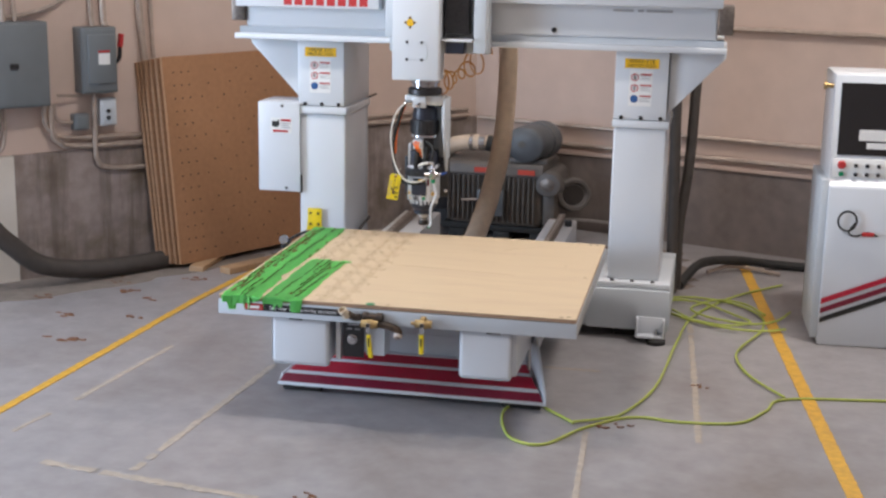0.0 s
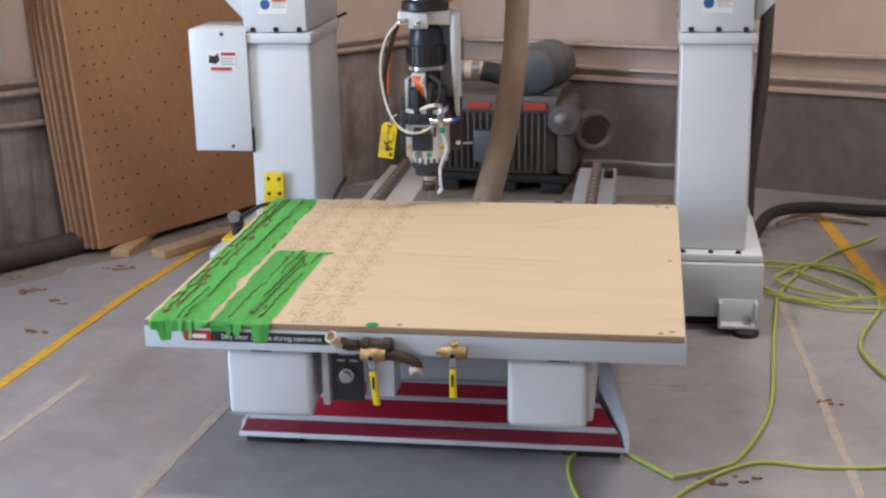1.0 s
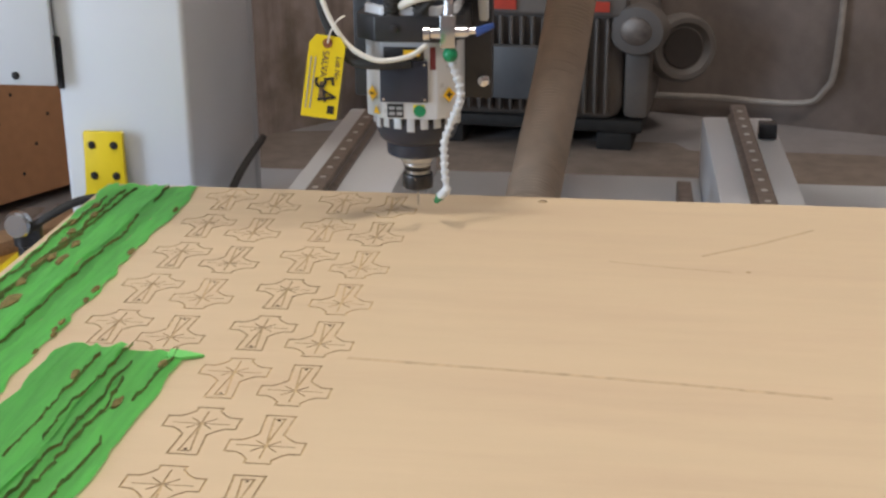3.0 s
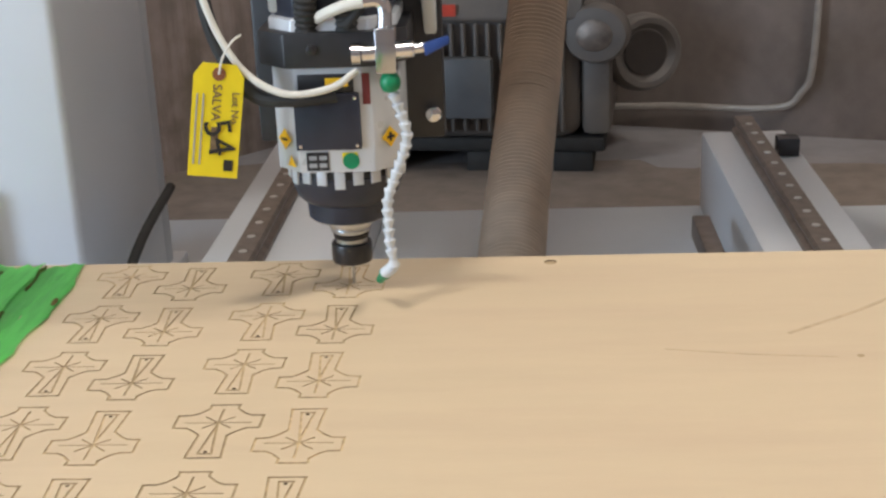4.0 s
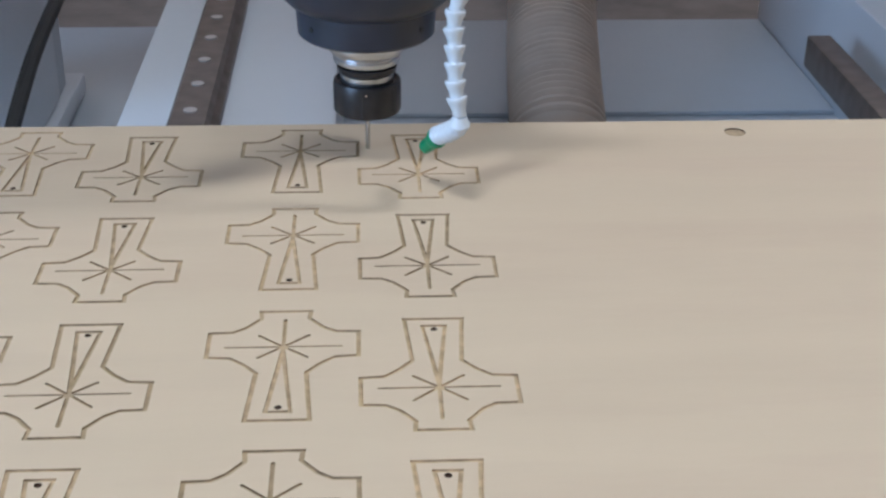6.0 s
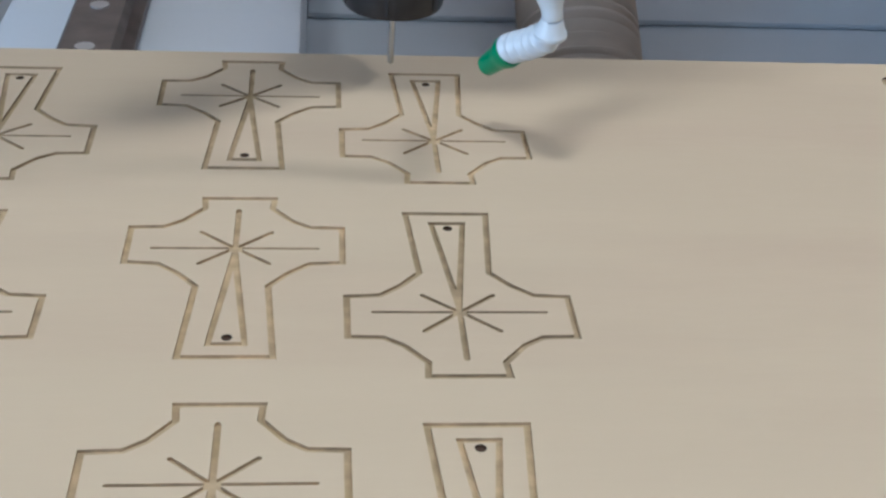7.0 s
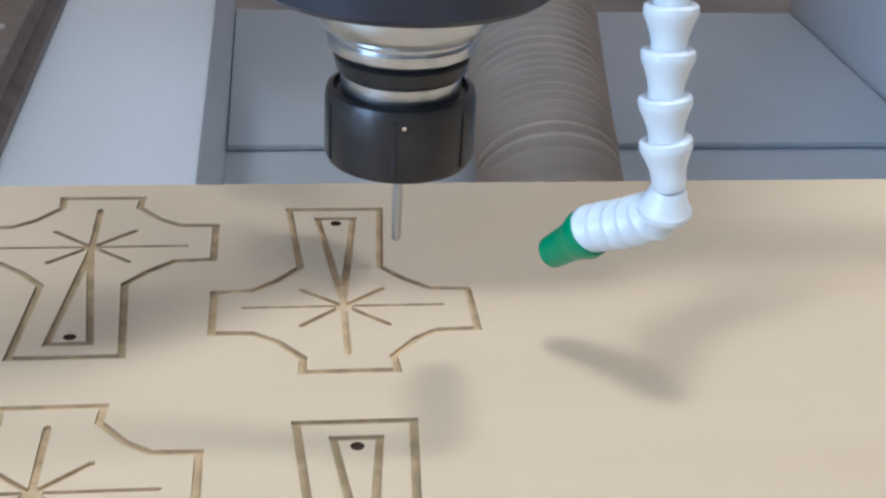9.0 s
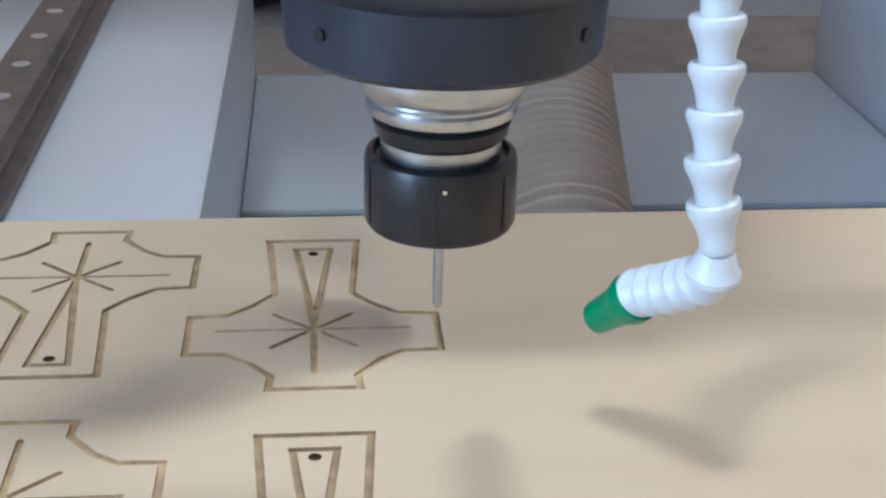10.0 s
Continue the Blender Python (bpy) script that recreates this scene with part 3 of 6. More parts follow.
# ---- fixed frame of the machine: base, columns and bridge ----
def warning_decal(parent, x0, x1, z0, z1, y, header=True):
    """A white safety decal with a header bar, round marks and lines that cannot be read; it faces minus y."""
    part("decal", boxed(x0, x1, y - 0.0012, y, z0, z1), SIGN_WHITE, parent, "white safety decal")
    w, h = x1 - x0, z1 - z0
    for k, m in enumerate((SIGN_RED, SIGN_RED, SIGN_BLUE)):
        zc = z1 - h * (0.2 + 0.3 * k)
        ring = lathe(bmesh.new(), [(w * 0.17, 0), (w * 0.17, 0.001)], (x0 + w * 0.24, y - 0.0012, zc), (0, -1, 0), 20)
        part("round_mark", ring, m, parent)
        part("round_mark_face", lathe(bmesh.new(), [(w * 0.12, 0), (w * 0.12, 0.001)], (x0 + w * 0.24, y - 0.0024, zc), (0, -1, 0), 20), SIGN_WHITE if k < 2 else SIGN_BLUE, parent)
        if k < 2:
            part("mark_figure", boxed(x0 + w * 0.20, x0 + w * 0.28, y - 0.0042, y - 0.0034, zc - w * 0.08, zc + w * 0.08), INK, parent)
        part("print_bar", boxed(x0 + w * 0.48, x1 - w * 0.03, y - 0.0022, y - 0.0012, zc + h * 0.06, zc + h * 0.105), SIGN_RED, parent)
        for j in range(3):
            part("print_bar", boxed(x0 + w * 0.48, x1 - w * (0.05 + 0.08 * (j % 2)), y - 0.0022, y - 0.0012, zc + h * (0.02 - 0.045 * j), zc + h * (0.035 - 0.045 * j)), SIGN_GREY, parent)


def bolt(parent, p, axis=(0, 0, 1), r=0.0085):
    bm = lathe(bmesh.new(), [(r, 0), (r, r * 0.9), (r * 0.8, r * 1.1)], p, axis, 6)
    lathe(bm, [(r * 1.5, -0.001), (r * 1.5, 0.002)], p, axis, 16)
    part("bolt", bm, DARK_STEEL, parent)


COL_Y0, COL_Y1 = 1.60, 2.10


def column(frame_ob, x0, x1, side):
    """side: -1 for the column at minus x. Hollow steel section with a shoulder plate, a foot plate and a decal."""
    col = part("column", boxed(x0, x1, COL_Y0, COL_Y0 + 0.44, 0.30, 1.090, r=0.012, seg=3), WHITE, frame_ob)
    part("rear_section", boxed(x0 + 0.006, x1 - 0.006, COL_Y0 + 0.442, COL_Y1, 0.27, 1.10, r=0.006), GREY_PAINT, col)
    part("upper_section", boxed(x0 - 0.004, x1 - 0.006, COL_Y0 - 0.012, COL_Y0 + 0.52, 1.135, 1.482, r=0.008), WHITE, col)
    part("shoulder_plate", boxed(x0 - 0.009, x1 + 0.010, COL_Y0 - 0.016, COL_Y1 - 0.02, 1.092, 1.132, r=0.006), WHITE, col)
    part("foot_plate", boxed(x0 - 0.06, x1 + (0.06 if side > 0 else 0.01), COL_Y0 - 0.06, COL_Y1 + 0.04, 0.272, 0.30, r=0.004), WHITE, col)
    for k in range(3):
        bolt(col, (x0 + 0.03 + k * (x1 - x0 - 0.06) / 2, COL_Y0 - 0.035, 0.30))
        bolt(col, (x0 + 0.035 + k * (x1 - x0 - 0.07) / 2, COL_Y0 - 0.013, 1.145), (0, -1, 0), 0.007)
    inner = x1 if side < 0 else x0
    for k in range(3):
        bolt(col, (inner + 0.004, COL_Y0 + 0.5 + 0.06 * k, 1.132), (0, 0, 1), 0.008)
    outer = x0 if side < 0 else x1
    part("gusset", prism(bmesh.new(), [(outer, 1.17), (outer, 1.48), (outer + side * 0.27, 1.48), (outer + side * 0.27, 1.455)], "y", COL_Y0 + 0.02, COL_Y0 + 0.34, r=0.003), WHITE, col)
    y = COL_Y0 - 0.0125
    c = (x0 + x1) / 2 - 0.006
    part("caution_sign", boxed(c - 0.085, c + 0.085, y - 0.0015, y, 1.395, 1.442), SIGN_YELLOW, col, "yellow caution sign")
    lettering("sign_word", "WEAR EYE", 0.028, pose(c, y - 0.0017, 1.429, 90), INK, col)
    lettering("sign_word", "PROTECTION", 0.022, pose(c, y - 0.0017, 1.406, 90), INK, col)
    warning_decal(col, c - 0.06, c + 0.055, 1.205, 1.385, y)
    return col


def machine_frame():
    f = thing("bridge_router", "white enamelled steel frame of a bridge router with red striped base", "machine")
    BASE[f.name] = Vector((0, 0, 0))
    column(f, -0.90, -0.647, -1)
    column(f, 0.762, 1.03, 1)
    part("cross_base", boxed(-1.08, 1.095, 1.822, 2.43, 0.055, 0.268, r=0.008), GREY_PAINT, f)
    part("base_foot", boxed(-1.08, -0.65, COL_Y0 - 0.08, 1.82, 0.055, 0.268, r=0.008), GREY_PAINT, f)
    part("base_foot", boxed(0.67, 1.095, COL_Y0 - 0.08, 1.82, 0.055, 0.268, r=0.008), GREY_PAINT, f)
    part("base_seam", boxed(-0.294, 0.349, 2.045, 2.426, 0.2685, 0.275, r=0.002), GREY_PAINT, f)
    part("base_step", boxed(-0.648, 0.668, COL_Y0 - 0.05, 1.82, 0.055, 0.232, r=0.006), GREY_PAINT, f)
    for x in (-1.0, 1.0):
        foot = part("foot_bracket", boxed(x - 0.07, x + 0.075, 1.46, 1.518, 0.03, 0.042, r=0.003), WHITE, f)
        part("bracket_web", boxed(x - 0.07, x - 0.06, 1.46, 1.518, 0.043, 0.13, r=0.002), WHITE, foot)
        part("bracket_web", boxed(x + 0.065, x + 0.075, 1.46, 1.518, 0.043, 0.13, r=0.002), WHITE, foot)
        part("bracket_back", boxed(x - 0.06, x + 0.065, 1.512, 1.519, 0.043, 0.13, r=0.002), WHITE, foot)
        part("levelling_stud", rod(bmesh.new(), (x + 0.035, 1.488, 0.0), (x + 0.035, 1.488, 0.075), 0.009, 12), STEEL, foot)
        part("levelling_nut", lathe(bmesh.new(), [(0.016, 0.043), (0.016, 0.06)], (x + 0.035, 1.488, 0), (0, 0, 1), 6), STEEL, foot)
        part("pad", lathe(bmesh.new(), [(0.05, 0.0), (0.05, 0.018), (0.03, 0.028)], (x + 0.035, 1.488, 0), (0, 0, 1), 20), RUBBER, foot)
    for x in (-0.9, -0.3, 0.3, 0.9):
        part("base_pad", boxed(x - 0.09, x + 0.09, 1.6, 2.3, 0.0, 0.056), RUBBER, f)
    # bridge beam
    beam = part("bridge_beam", boxed(-1.16, 1.25, 1.52, 1.98, 1.545, 2.02, r=0.012, seg=3), WHITE, f)
    part("beam_lip", boxed(-1.22, 1.30, 1.50, 2.0, 1.482, 1.512, r=0.005), WHITE, beam)
    part("beam_shadow_channel", boxed(-1.20, 1.285, 1.53, 1.97, 1.512, 1.545), GREY_PAINT, beam)
    part("upper_cover", boxed(-1.19, -0.43, 1.44, 1.90, 1.652, 2.2, r=0.006), WHITE, beam)
    part("upper_cover", boxed(-0.425, 1.27, 1.44, 1.90, 1.705, 2.2, r=0.006), WHITE, beam)
    for s, x0, x1 in ((-1, -1.235, -1.163), (1, 1.253, 1.325)):
        part("end_block", boxed(x0, x1, 1.50, 1.72, 1.575, 1.715, r=0.006), RAIL_STEEL, beam)
    # name on the cover as plain shapes
    for k in range(8):
        x = -0.93 + 0.057 * k
        part("name_shape", boxed(x, x + 0.042, 1.4385, 1.4395, 1.666, 1.73), SIGN_RED, beam)
    for k in range(3):
        w = (0.10, 0.03, 0.13)[k]
        x = (0.74, 0.86, 0.90)[k]
        part("print_bar", boxed(x, x + w, 1.5175, 1.5187, 1.675, 1.687), SIGN_GREY, beam)
    bolt(beam, (0.45, 1.519, 1.575), (0, -1, 0), 0.009)
    bolt(beam, (0.10, 1.519, 1.575), (0, -1, 0), 0.009)
    # control box beside the left column
    cb = part("control_box", boxed(-1.20, -0.985, 1.585, 1.80, 0.668, 1.152, r=0.008), WHITE, f)
    part("box_lid", boxed(-1.205, -0.975, 1.571, 1.584, 0.671, 1.149, r=0.004), WHITE, cb)
    part("mount_strip", boxed(-0.985, -0.969, 1.62, 1.66, 0.64, 1.08), GREY_PAINT, cb)
    part("rubber_block", boxed(-0.984, -0.97, 1.60, 1.70, 0.66, 0.76), BLACK, cb)
    for z in (0.69, 1.13):
        bolt(cb, (-1.072 + (0.02 if z < 1 else 0), 1.571, z), (0, -1, 0), 0.005)
    part("decal", boxed(-1.135, -1.02, 1.5685, 1.5705, 0.985, 1.065), SIGN_WHITE, cb)
    part("print_bar", boxed(-1.078, -1.022, 1.567, 1.5683, 1.048, 1.06), SIGN_RED, cb)
    part("print_bar", boxed(-1.122, -1.038, 1.567, 1.5683, 0.99, 1.002), SIGN_RED, cb)
    part("mark_figure", prism(bmesh.new(), [(-1.13, 1.02), (-1.10, 1.015), (-1.085, 1.03), (-1.09, 1.058), (-1.105, 1.045), (-1.125, 1.05)], "y", 1.567, 1.5683), INK, cb)
    for j in range(3):
        part("print_bar", boxed(-1.078, -1.025 - 0.01 * (j % 2), 1.567, 1.5683, 1.012 + 0.011 * j, 1.017 + 0.011 * j), SIGN_GREY, cb)
    # yellow stop bracket with a sensor on the left column
    yb = part("stop_bracket", prism(bmesh.new(), [(-0.773, 0.585), (-0.85, 0.585), (-0.85, 0.47), (-0.862, 0.43), (-0.888, 0.395), (-0.933, 0.372), (-0.973, 0.362), (-0.973, 0.342), (-0.888, 0.342), (-0.833, 0.365), (-0.793, 0.41), (-0.773, 0.46)], "y", 1.572, 1.586, r=0.003), YELLOW, f)
    part("bracket_shelf", boxed(-1.005, -0.905, 1.46, 1.571, 0.328, 0.341, r=0.003), YELLOW, yb)
    cb.location = (0.085, 0, 0)
    for x in (-0.845, -0.802):
        for z in (0.50, 0.56):
            bolt(yb, (x + 0.012, 1.572, z), (0, -1, 0), 0.005)
    part("sensor", lathe(bmesh.new(), [(0.022, 0.341), (0.022, 0.375), (0.028, 0.378), (0.028, 0.415), (0.016, 0.42)], (-0.955, 1.52, 0), (0, 0, 1), 20), DARK_STEEL, yb)
    part("sensor_wheel", lathe(bmesh.new(), [(0.022, -0.012), (0.026, -0.006), (0.026, 0.006), (0.022, 0.012)], (-0.958, 1.49, 0.425), (0, -1, 0), 24), STEEL, yb)
    part("sensor_cable", tubed([(-0.945, 1.50, 0.41), (-0.90, 1.50, 0.44), (-0.84, 1.53, 0.465), (-0.76, 1.55, 0.46), (-0.67, 1.55, 0.41), (-0.622, 1.57, 0.37), (-0.618, 1.66, 0.40), (-0.615, 1.80, 0.445), (-0.618, 2.0, 0.465)], 0.008), RUBBER, f)
    # ways that carry the table
    for x0, x1, rail in ((-0.51, -0.295, -0.43), (0.35, 0.515, 0.43)):
        way = part("table_way", boxed(x0, x1, 0.06, 2.44, 0.235, 0.425, r=0.006), WHITE, f)
        r = part("rail", prism(bmesh.new(), [(rail - 0.022, 0.425), (rail + 0.022, 0.425), (rail + 0.022, 0.432), (rail + 0.014, 0.438), (rail + 0.020, 0.452), (rail + 0.016, 0.458), (rail - 0.016, 0.458), (rail - 0.020, 0.452), (rail - 0.014, 0.438), (rail - 0.022, 0.432)], "y", 0.09, 2.43), RAIL_STEEL, way)
        for k in range(28):
            bm = lathe(bmesh.new(), [(0.0065, 0.458), (0.0065, 0.4592)], (rail, 0.5 + 0.069 * k, 0), (0, 0, 1), 10)
            part("rail_plug", bm, ALU, r)
        part("end_cap", boxed(-0.54 if x0 < 0 else 0.275, -0.285 if x0 < 0 else 0.50, 0.03, 0.058, 0.222, 0.43, r=0.02, seg=4), WHITE, way)
        part("support_leg", boxed(x0 + 0.03, x1 - 0.03, 0.55, 1.45, 0.05, 0.236), WHITE, f)
        part("support_leg", boxed(x0 + 0.03, x1 - 0.03, 2.40, 2.44, 0.0, 0.236), WHITE, f)
    part("end_stop", boxed(0.465, 0.505, 2.24, 2.28, 0.425, 0.46, r=0.003), BLACK, f)
    part("chain_guide", boxed(0.275, 0.305, 1.55, 1.98, 0.36, 0.40, r=0.003), RAIL_STEEL, f)
    # front foot with red stripes
    def band(name, y0, z0, y1, z1, inset0, inset1, mat, lift):
        bm = bmesh.new()
        z0, z1 = 0.045 + (z0 - 0.045) * 0.62, 0.045 + (z1 - 0.045) * 0.62
        xs0, xs1 = (-0.60 + inset0, 0.60 - inset0), (-0.60 + inset1, 0.60 - inset1)
        top = [bm.verts.new((xs0[0], y0, z0 + lift)), bm.verts.new((xs0[1], y0, z0 + lift)), bm.verts.new((xs1[1], y1, z1 + lift)), bm.verts.new((xs1[0], y1, z1 + lift))]
        low = [bm.verts.new((v.co.x, v.co.y + 0.004, v.co.z - 0.012)) for v in top]
        bm.faces.new(top)
        bm.faces.new(low[::-1])
        for i in range(4):
            bm.faces.new((top[i], low[i], low[(i + 1) % 4], top[(i + 1) % 4]))
        part(name, bm, mat, f)
    band("stripe", 0.316, 0.045, 0.344, 0.094, 0.0, 0.018, DEEP_RED, 0)
    band("trim_line", 0.3445, 0.095, 0.366, 0.106, 0.018, 0.03, WHITE, 0.002)
    band("stripe", 0.367, 0.1065, 0.455, 0.150, 0.03, 0.07, RED, 0)
    band("trim_line", 0.4555, 0.1505, 0.475, 0.160, 0.07, 0.08, WHITE, 0.002)
    band("stripe", 0.476, 0.1605, 0.545, 0.192, 0.08, 0.105, RED, 0)
    band("trim_line", 0.5455, 0.1925, 0.56, 0.198, 0.105, 0.11, WHITE, 0.002)
    part("trim_line", boxed(-0.605, 0.605, 0.306, 0.315, 0.03, 0.045, r=0.002), WHITE, f)
    for s in (-1, 1):
        plate = prism(bmesh.new(), [(0.305, 0.03), (0.305, 0.085), (0.50, 0.30), (0.57, 0.30), (0.57, 0.03)] if s > 0 else [(0.33, 0.03), (0.345, 0.072), (0.555, 0.13), (0.565, 0.03)], "x", s * 0.606, s * 0.616)
        for v in plate.verts:
            v.co.x -= s * 0.36 * (v.co.y - 0.305)
        part("side_plate", plate, WHITE, f)
        part("base_pad", boxed(s * 0.5 - 0.09, s * 0.5 + 0.09, 0.33, 0.52, 0.0, 0.031, r=0.006), RUBBER, f)
    part("rear_panel", boxed(-0.50, 0.50, 0.575, 0.60, 0.03, 0.232), GREY_PAINT, f)
    part("centre_panel", boxed(-0.292, 0.347, 0.575, 0.60, 0.233, 0.40), GREY_PAINT, f)
    # connector plate beside the left way
    cp = part("connector_plate", boxed(-0.238, -0.143, 0.075, 0.083, 0.262, 0.425, r=0.002), BLACK, f)
    part("side_channel", boxed(-0.265, -0.246, 0.07, 0.2, 0.25, 0.435), WHITE, f)
    part("back_channel", boxed(-0.142, -0.06, 0.10, 0.2, 0.27, 0.435), GREY_PAINT, f)
    part("connector", lathe(bmesh.new(), [(0.022, 0), (0.022, 0.012), (0.016, 0.014), (0.016, 0.03), (0.010, 0.03)], (-0.192, 0.075, 0.345), (0, -1, 0), 24), STEEL, cp)
    for dx in (-0.03, 0.03):
        part("print_bar", boxed(-0.19 + dx * 0.6 - 0.012, -0.19 + dx * 0.6 + 0.012, 0.0735, 0.0748, 0.385, 0.391), SIGN_GREY, cp)
    part("print_bar", boxed(-0.215, -0.165, 0.0735, 0.0748, 0.405, 0.411), SIGN_GREY, cp)
    return f


machine_frame()


# ---- moving table with its plywood sheet, tape and valves ----
TABLE_RIDERS, HEAD_RIDERS = [], []


RUST = material("rusty_iron", (0.06, 0.045, 0.035), 0.6, 0.5, grain=60, vary=0.3, bump=0.15, stain=0.6, stain_colour=(0.18, 0.09, 0.04), stain_scale=18)


def machine_table():
    t = thing("router_table", "grey aluminium router table on rails with brass valves", "machine table", (0, 0.7, 0.435))
    x0, x1, d = -BOARD_W / 2 - 0.004, BOARD_W / 2 + 0.004, BOARD_D
    part("table_plate", boxed(x0, x1, 0.012, d - 0.004, 0.44, 0.502, r=0.003), ALU, t)
    part("front_rail", boxed(x0, x1, -0.002, 0.011, 0.437, 0.500, r=0.003), GREY_PAINT, t)
    for x in (-0.43, 0.42):
        for y in (0.25, 1.15):
            part("bearing_block", boxed(x - 0.045, x + 0.045, y - 0.06, y + 0.06, 0.428, 0.4395, r=0.002), DARK_STEEL, t)
        part("hanger_lug", boxed(x - 0.03, x + 0.03, 0.02, 0.06, 0.4255, 0.4395), DARK_STEEL, t)
    strip = part("warning_strip", boxed(-0.645, -0.215, -0.0045, -0.0025, 0.462, 0.492), BLACK, t, "black warning strip with white print")
    part("red_patch", boxed(-0.645, -0.565, -0.0062, -0.0046, 0.464, 0.490), SIGN_RED, strip)
    part("print_bar", boxed(-0.63, -0.58, -0.0076, -0.0064, 0.471, 0.483), SIGN_WHITE, strip)
    lettering("print_word", "Stay clear of table during operation", 0.0205, pose(-0.39, -0.0052, 0.477, 90), SIGN_WHITE, strip)
    # vacuum pipe and two ball valves under the front edge
    def valve(x, z, big):
        v = part("ball_valve", lathe(bmesh.new(), [(0.012, -0.035), (0.017, -0.035), (0.017, -0.02), (0.021, -0.012), (0.021, 0.012), (0.017, 0.02), (0.017, 0.035), (0.012, 0.035)], (x, -0.03, z), (1, 0, 0), 20), BRASS, t)
        part("stem", rod(bmesh.new(), (x, -0.045, z + 0.002), (x, -0.068, z + 0.002), 0.007, 12), STEEL, v)
        lever = bmesh.new()
        a = 0.10 if big else -0.02
        prism(lever, [(x - 0.008, z + 0.012), (x + 0.010, z + 0.012), (x + 0.010 + a * 0.03, z - 0.03), (x - 0.008 + a * 0.03, z - 0.03)], "y", -0.068, -0.063, r=0.001)
        part("lever_neck", lever, STEEL, v)
        grip = bmesh.new()
        L = 0.115 if big else 0.10
        prism(grip, [(x - 0.008 + a * 0.03, z - 0.036), (x + 0.010 + a * 0.03, z - 0.036), (x + 0.013 + a * L, z - L - 0.02), (x - 0.007 + a * L, z - L - 0.02)], "y", -0.072, -0.060, r=0.004)
        part("lever_grip", grip, YELLOW, v, "yellow plastic grip")
        part("grip_print", boxed(x - 0.003 + a * 0.06, x + 0.004 + a * 0.06, -0.0735, -0.0722, z - 0.085, z - 0.05), INK, v)
        return v
    valve(-0.092, 0.447, True)
    valve(0.136, 0.463, False)
    part("iron_tee", lathe(bmesh.new(), [(0.015, -0.042), (0.021, -0.038), (0.021, -0.02), (0.017, -0.018), (0.017, 0.018), (0.021, 0.02), (0.021, 0.042), (0.015, 0.046)], (-0.085, -0.010, 0.470), (1, 0, 0), 18), RUST, t)
    part("iron_elbow", tubed([(-0.135, -0.012, 0.468), (-0.16, -0.014, 0.466), (-0.185, -0.02, 0.478), (-0.195, -0.03, 0.485)], 0.016, n=6), RUST, t)
    part("hose_stub", lathe(bmesh.new(), [(0.018, 0), (0.020, 0.006), (0.017, 0.012), (0.018, 0.046), (0.014, 0.048), (0.013, 0.03)], (-0.192, -0.02, 0.472), Vector((-0.25, -0.55, 0.6)).normalized(), 20), material("old_white_pvc", (0.62, 0.52, 0.38), 0.5, bump=0.1), t)
    part("iron_pipe", tubed([(-0.06, -0.02, 0.447), (-0.01, -0.022, 0.44), (0.025, -0.022, 0.425), (0.03, -0.02, 0.40)], 0.016, n=8), RUST, t)
    part("pipe_cap", lathe(bmesh.new(), [(0.019, 0), (0.019, 0.014), (0.014, 0.019), (0.011, 0.012)], (0.026, -0.02, 0.408), Vector((0.1, -0.6, -0.7)).normalized(), 20), material("stained_pvc", (0.55, 0.47, 0.42), 0.5, bump=0.1), t)
    part("brass_tee", rod(bmesh.new(), (0.10, -0.03, 0.463), (0.085, -0.03, 0.463), 0.008, 12), BRASS, t)
    part("brass_cap", lathe(bmesh.new(), [(0.014, 0.0), (0.014, 0.018), (0.009, 0.022)], (0.136, -0.03, 0.472), (0, 0, 1), 6), BRASS, t)
    TABLE_RIDERS.append(t)


machine_table()


def cross_outline():
    """Half of the cross, foot at minus y: the right-hand side from the top to the foot, in metres."""
    return [(0.0148, 0.0401), (0.0142, 0.0318), (0.0225, 0.0215), (0.0300, 0.0165), (0.0432, 0.0160), (0.0432, -0.0105), (0.0300, -0.0115), (0.0215, -0.0185), (0.0140, -0.0275), (0.0172, -0.0735)]


def ribbon(bm, pts, w, z0, z1):
    """A band of width w along flat points, from height z0 to z1, mitred at its corners."""
    pts = [Vector((*p, 0)) for p in pts]
    rows = []
    for i, p in enumerate(pts):
        a = pts[i - 1] if i else p - (pts[1] - p)
        b = pts[i + 1] if i < len(pts) - 1 else p + (p - pts[i - 1])
        d0, d1 = (p - a).normalized(), (b - p).normalized()
        m = Vector((-(d0 + d1).y, (d0 + d1).x, 0)).normalized()
        k = w / 2 / max(0.5, abs(m.dot(Vector((-d0.y, d0.x, 0)))))
        rows.append([bm.verts.new((p + m * k * s) + Vector((0, 0, z))) for s in (-1, 1) for z in (z0, z1)])
    for a, b in zip(rows, rows[1:]):
        bm.faces.new((a[1], a[3], b[3], b[1]))
        bm.faces.new((a[0], a[1], b[1], b[0]))
        bm.faces.new((a[2], b[2], b[3], a[3]))
    return bm


def widened(loop, d):
    """A closed flat loop moved outwards by d (inwards for a minus), mitred."""
    out = []
    for a, p, b in zip([loop[-1]] + loop[:-1], loop, loop[1:] + loop[:1]):
        d0, d1 = (Vector(p) - Vector(a)).normalized(), (Vector(b) - Vector(p)).normalized()
        m = Vector((d0.y + d1.y, -d0.x - d1.x)).normalized()
        k = d / max(0.45, m.dot(Vector((d0.y, -d0.x))))
        out.append((p[0] + m.x * k, p[1] + m.y * k))
    return out


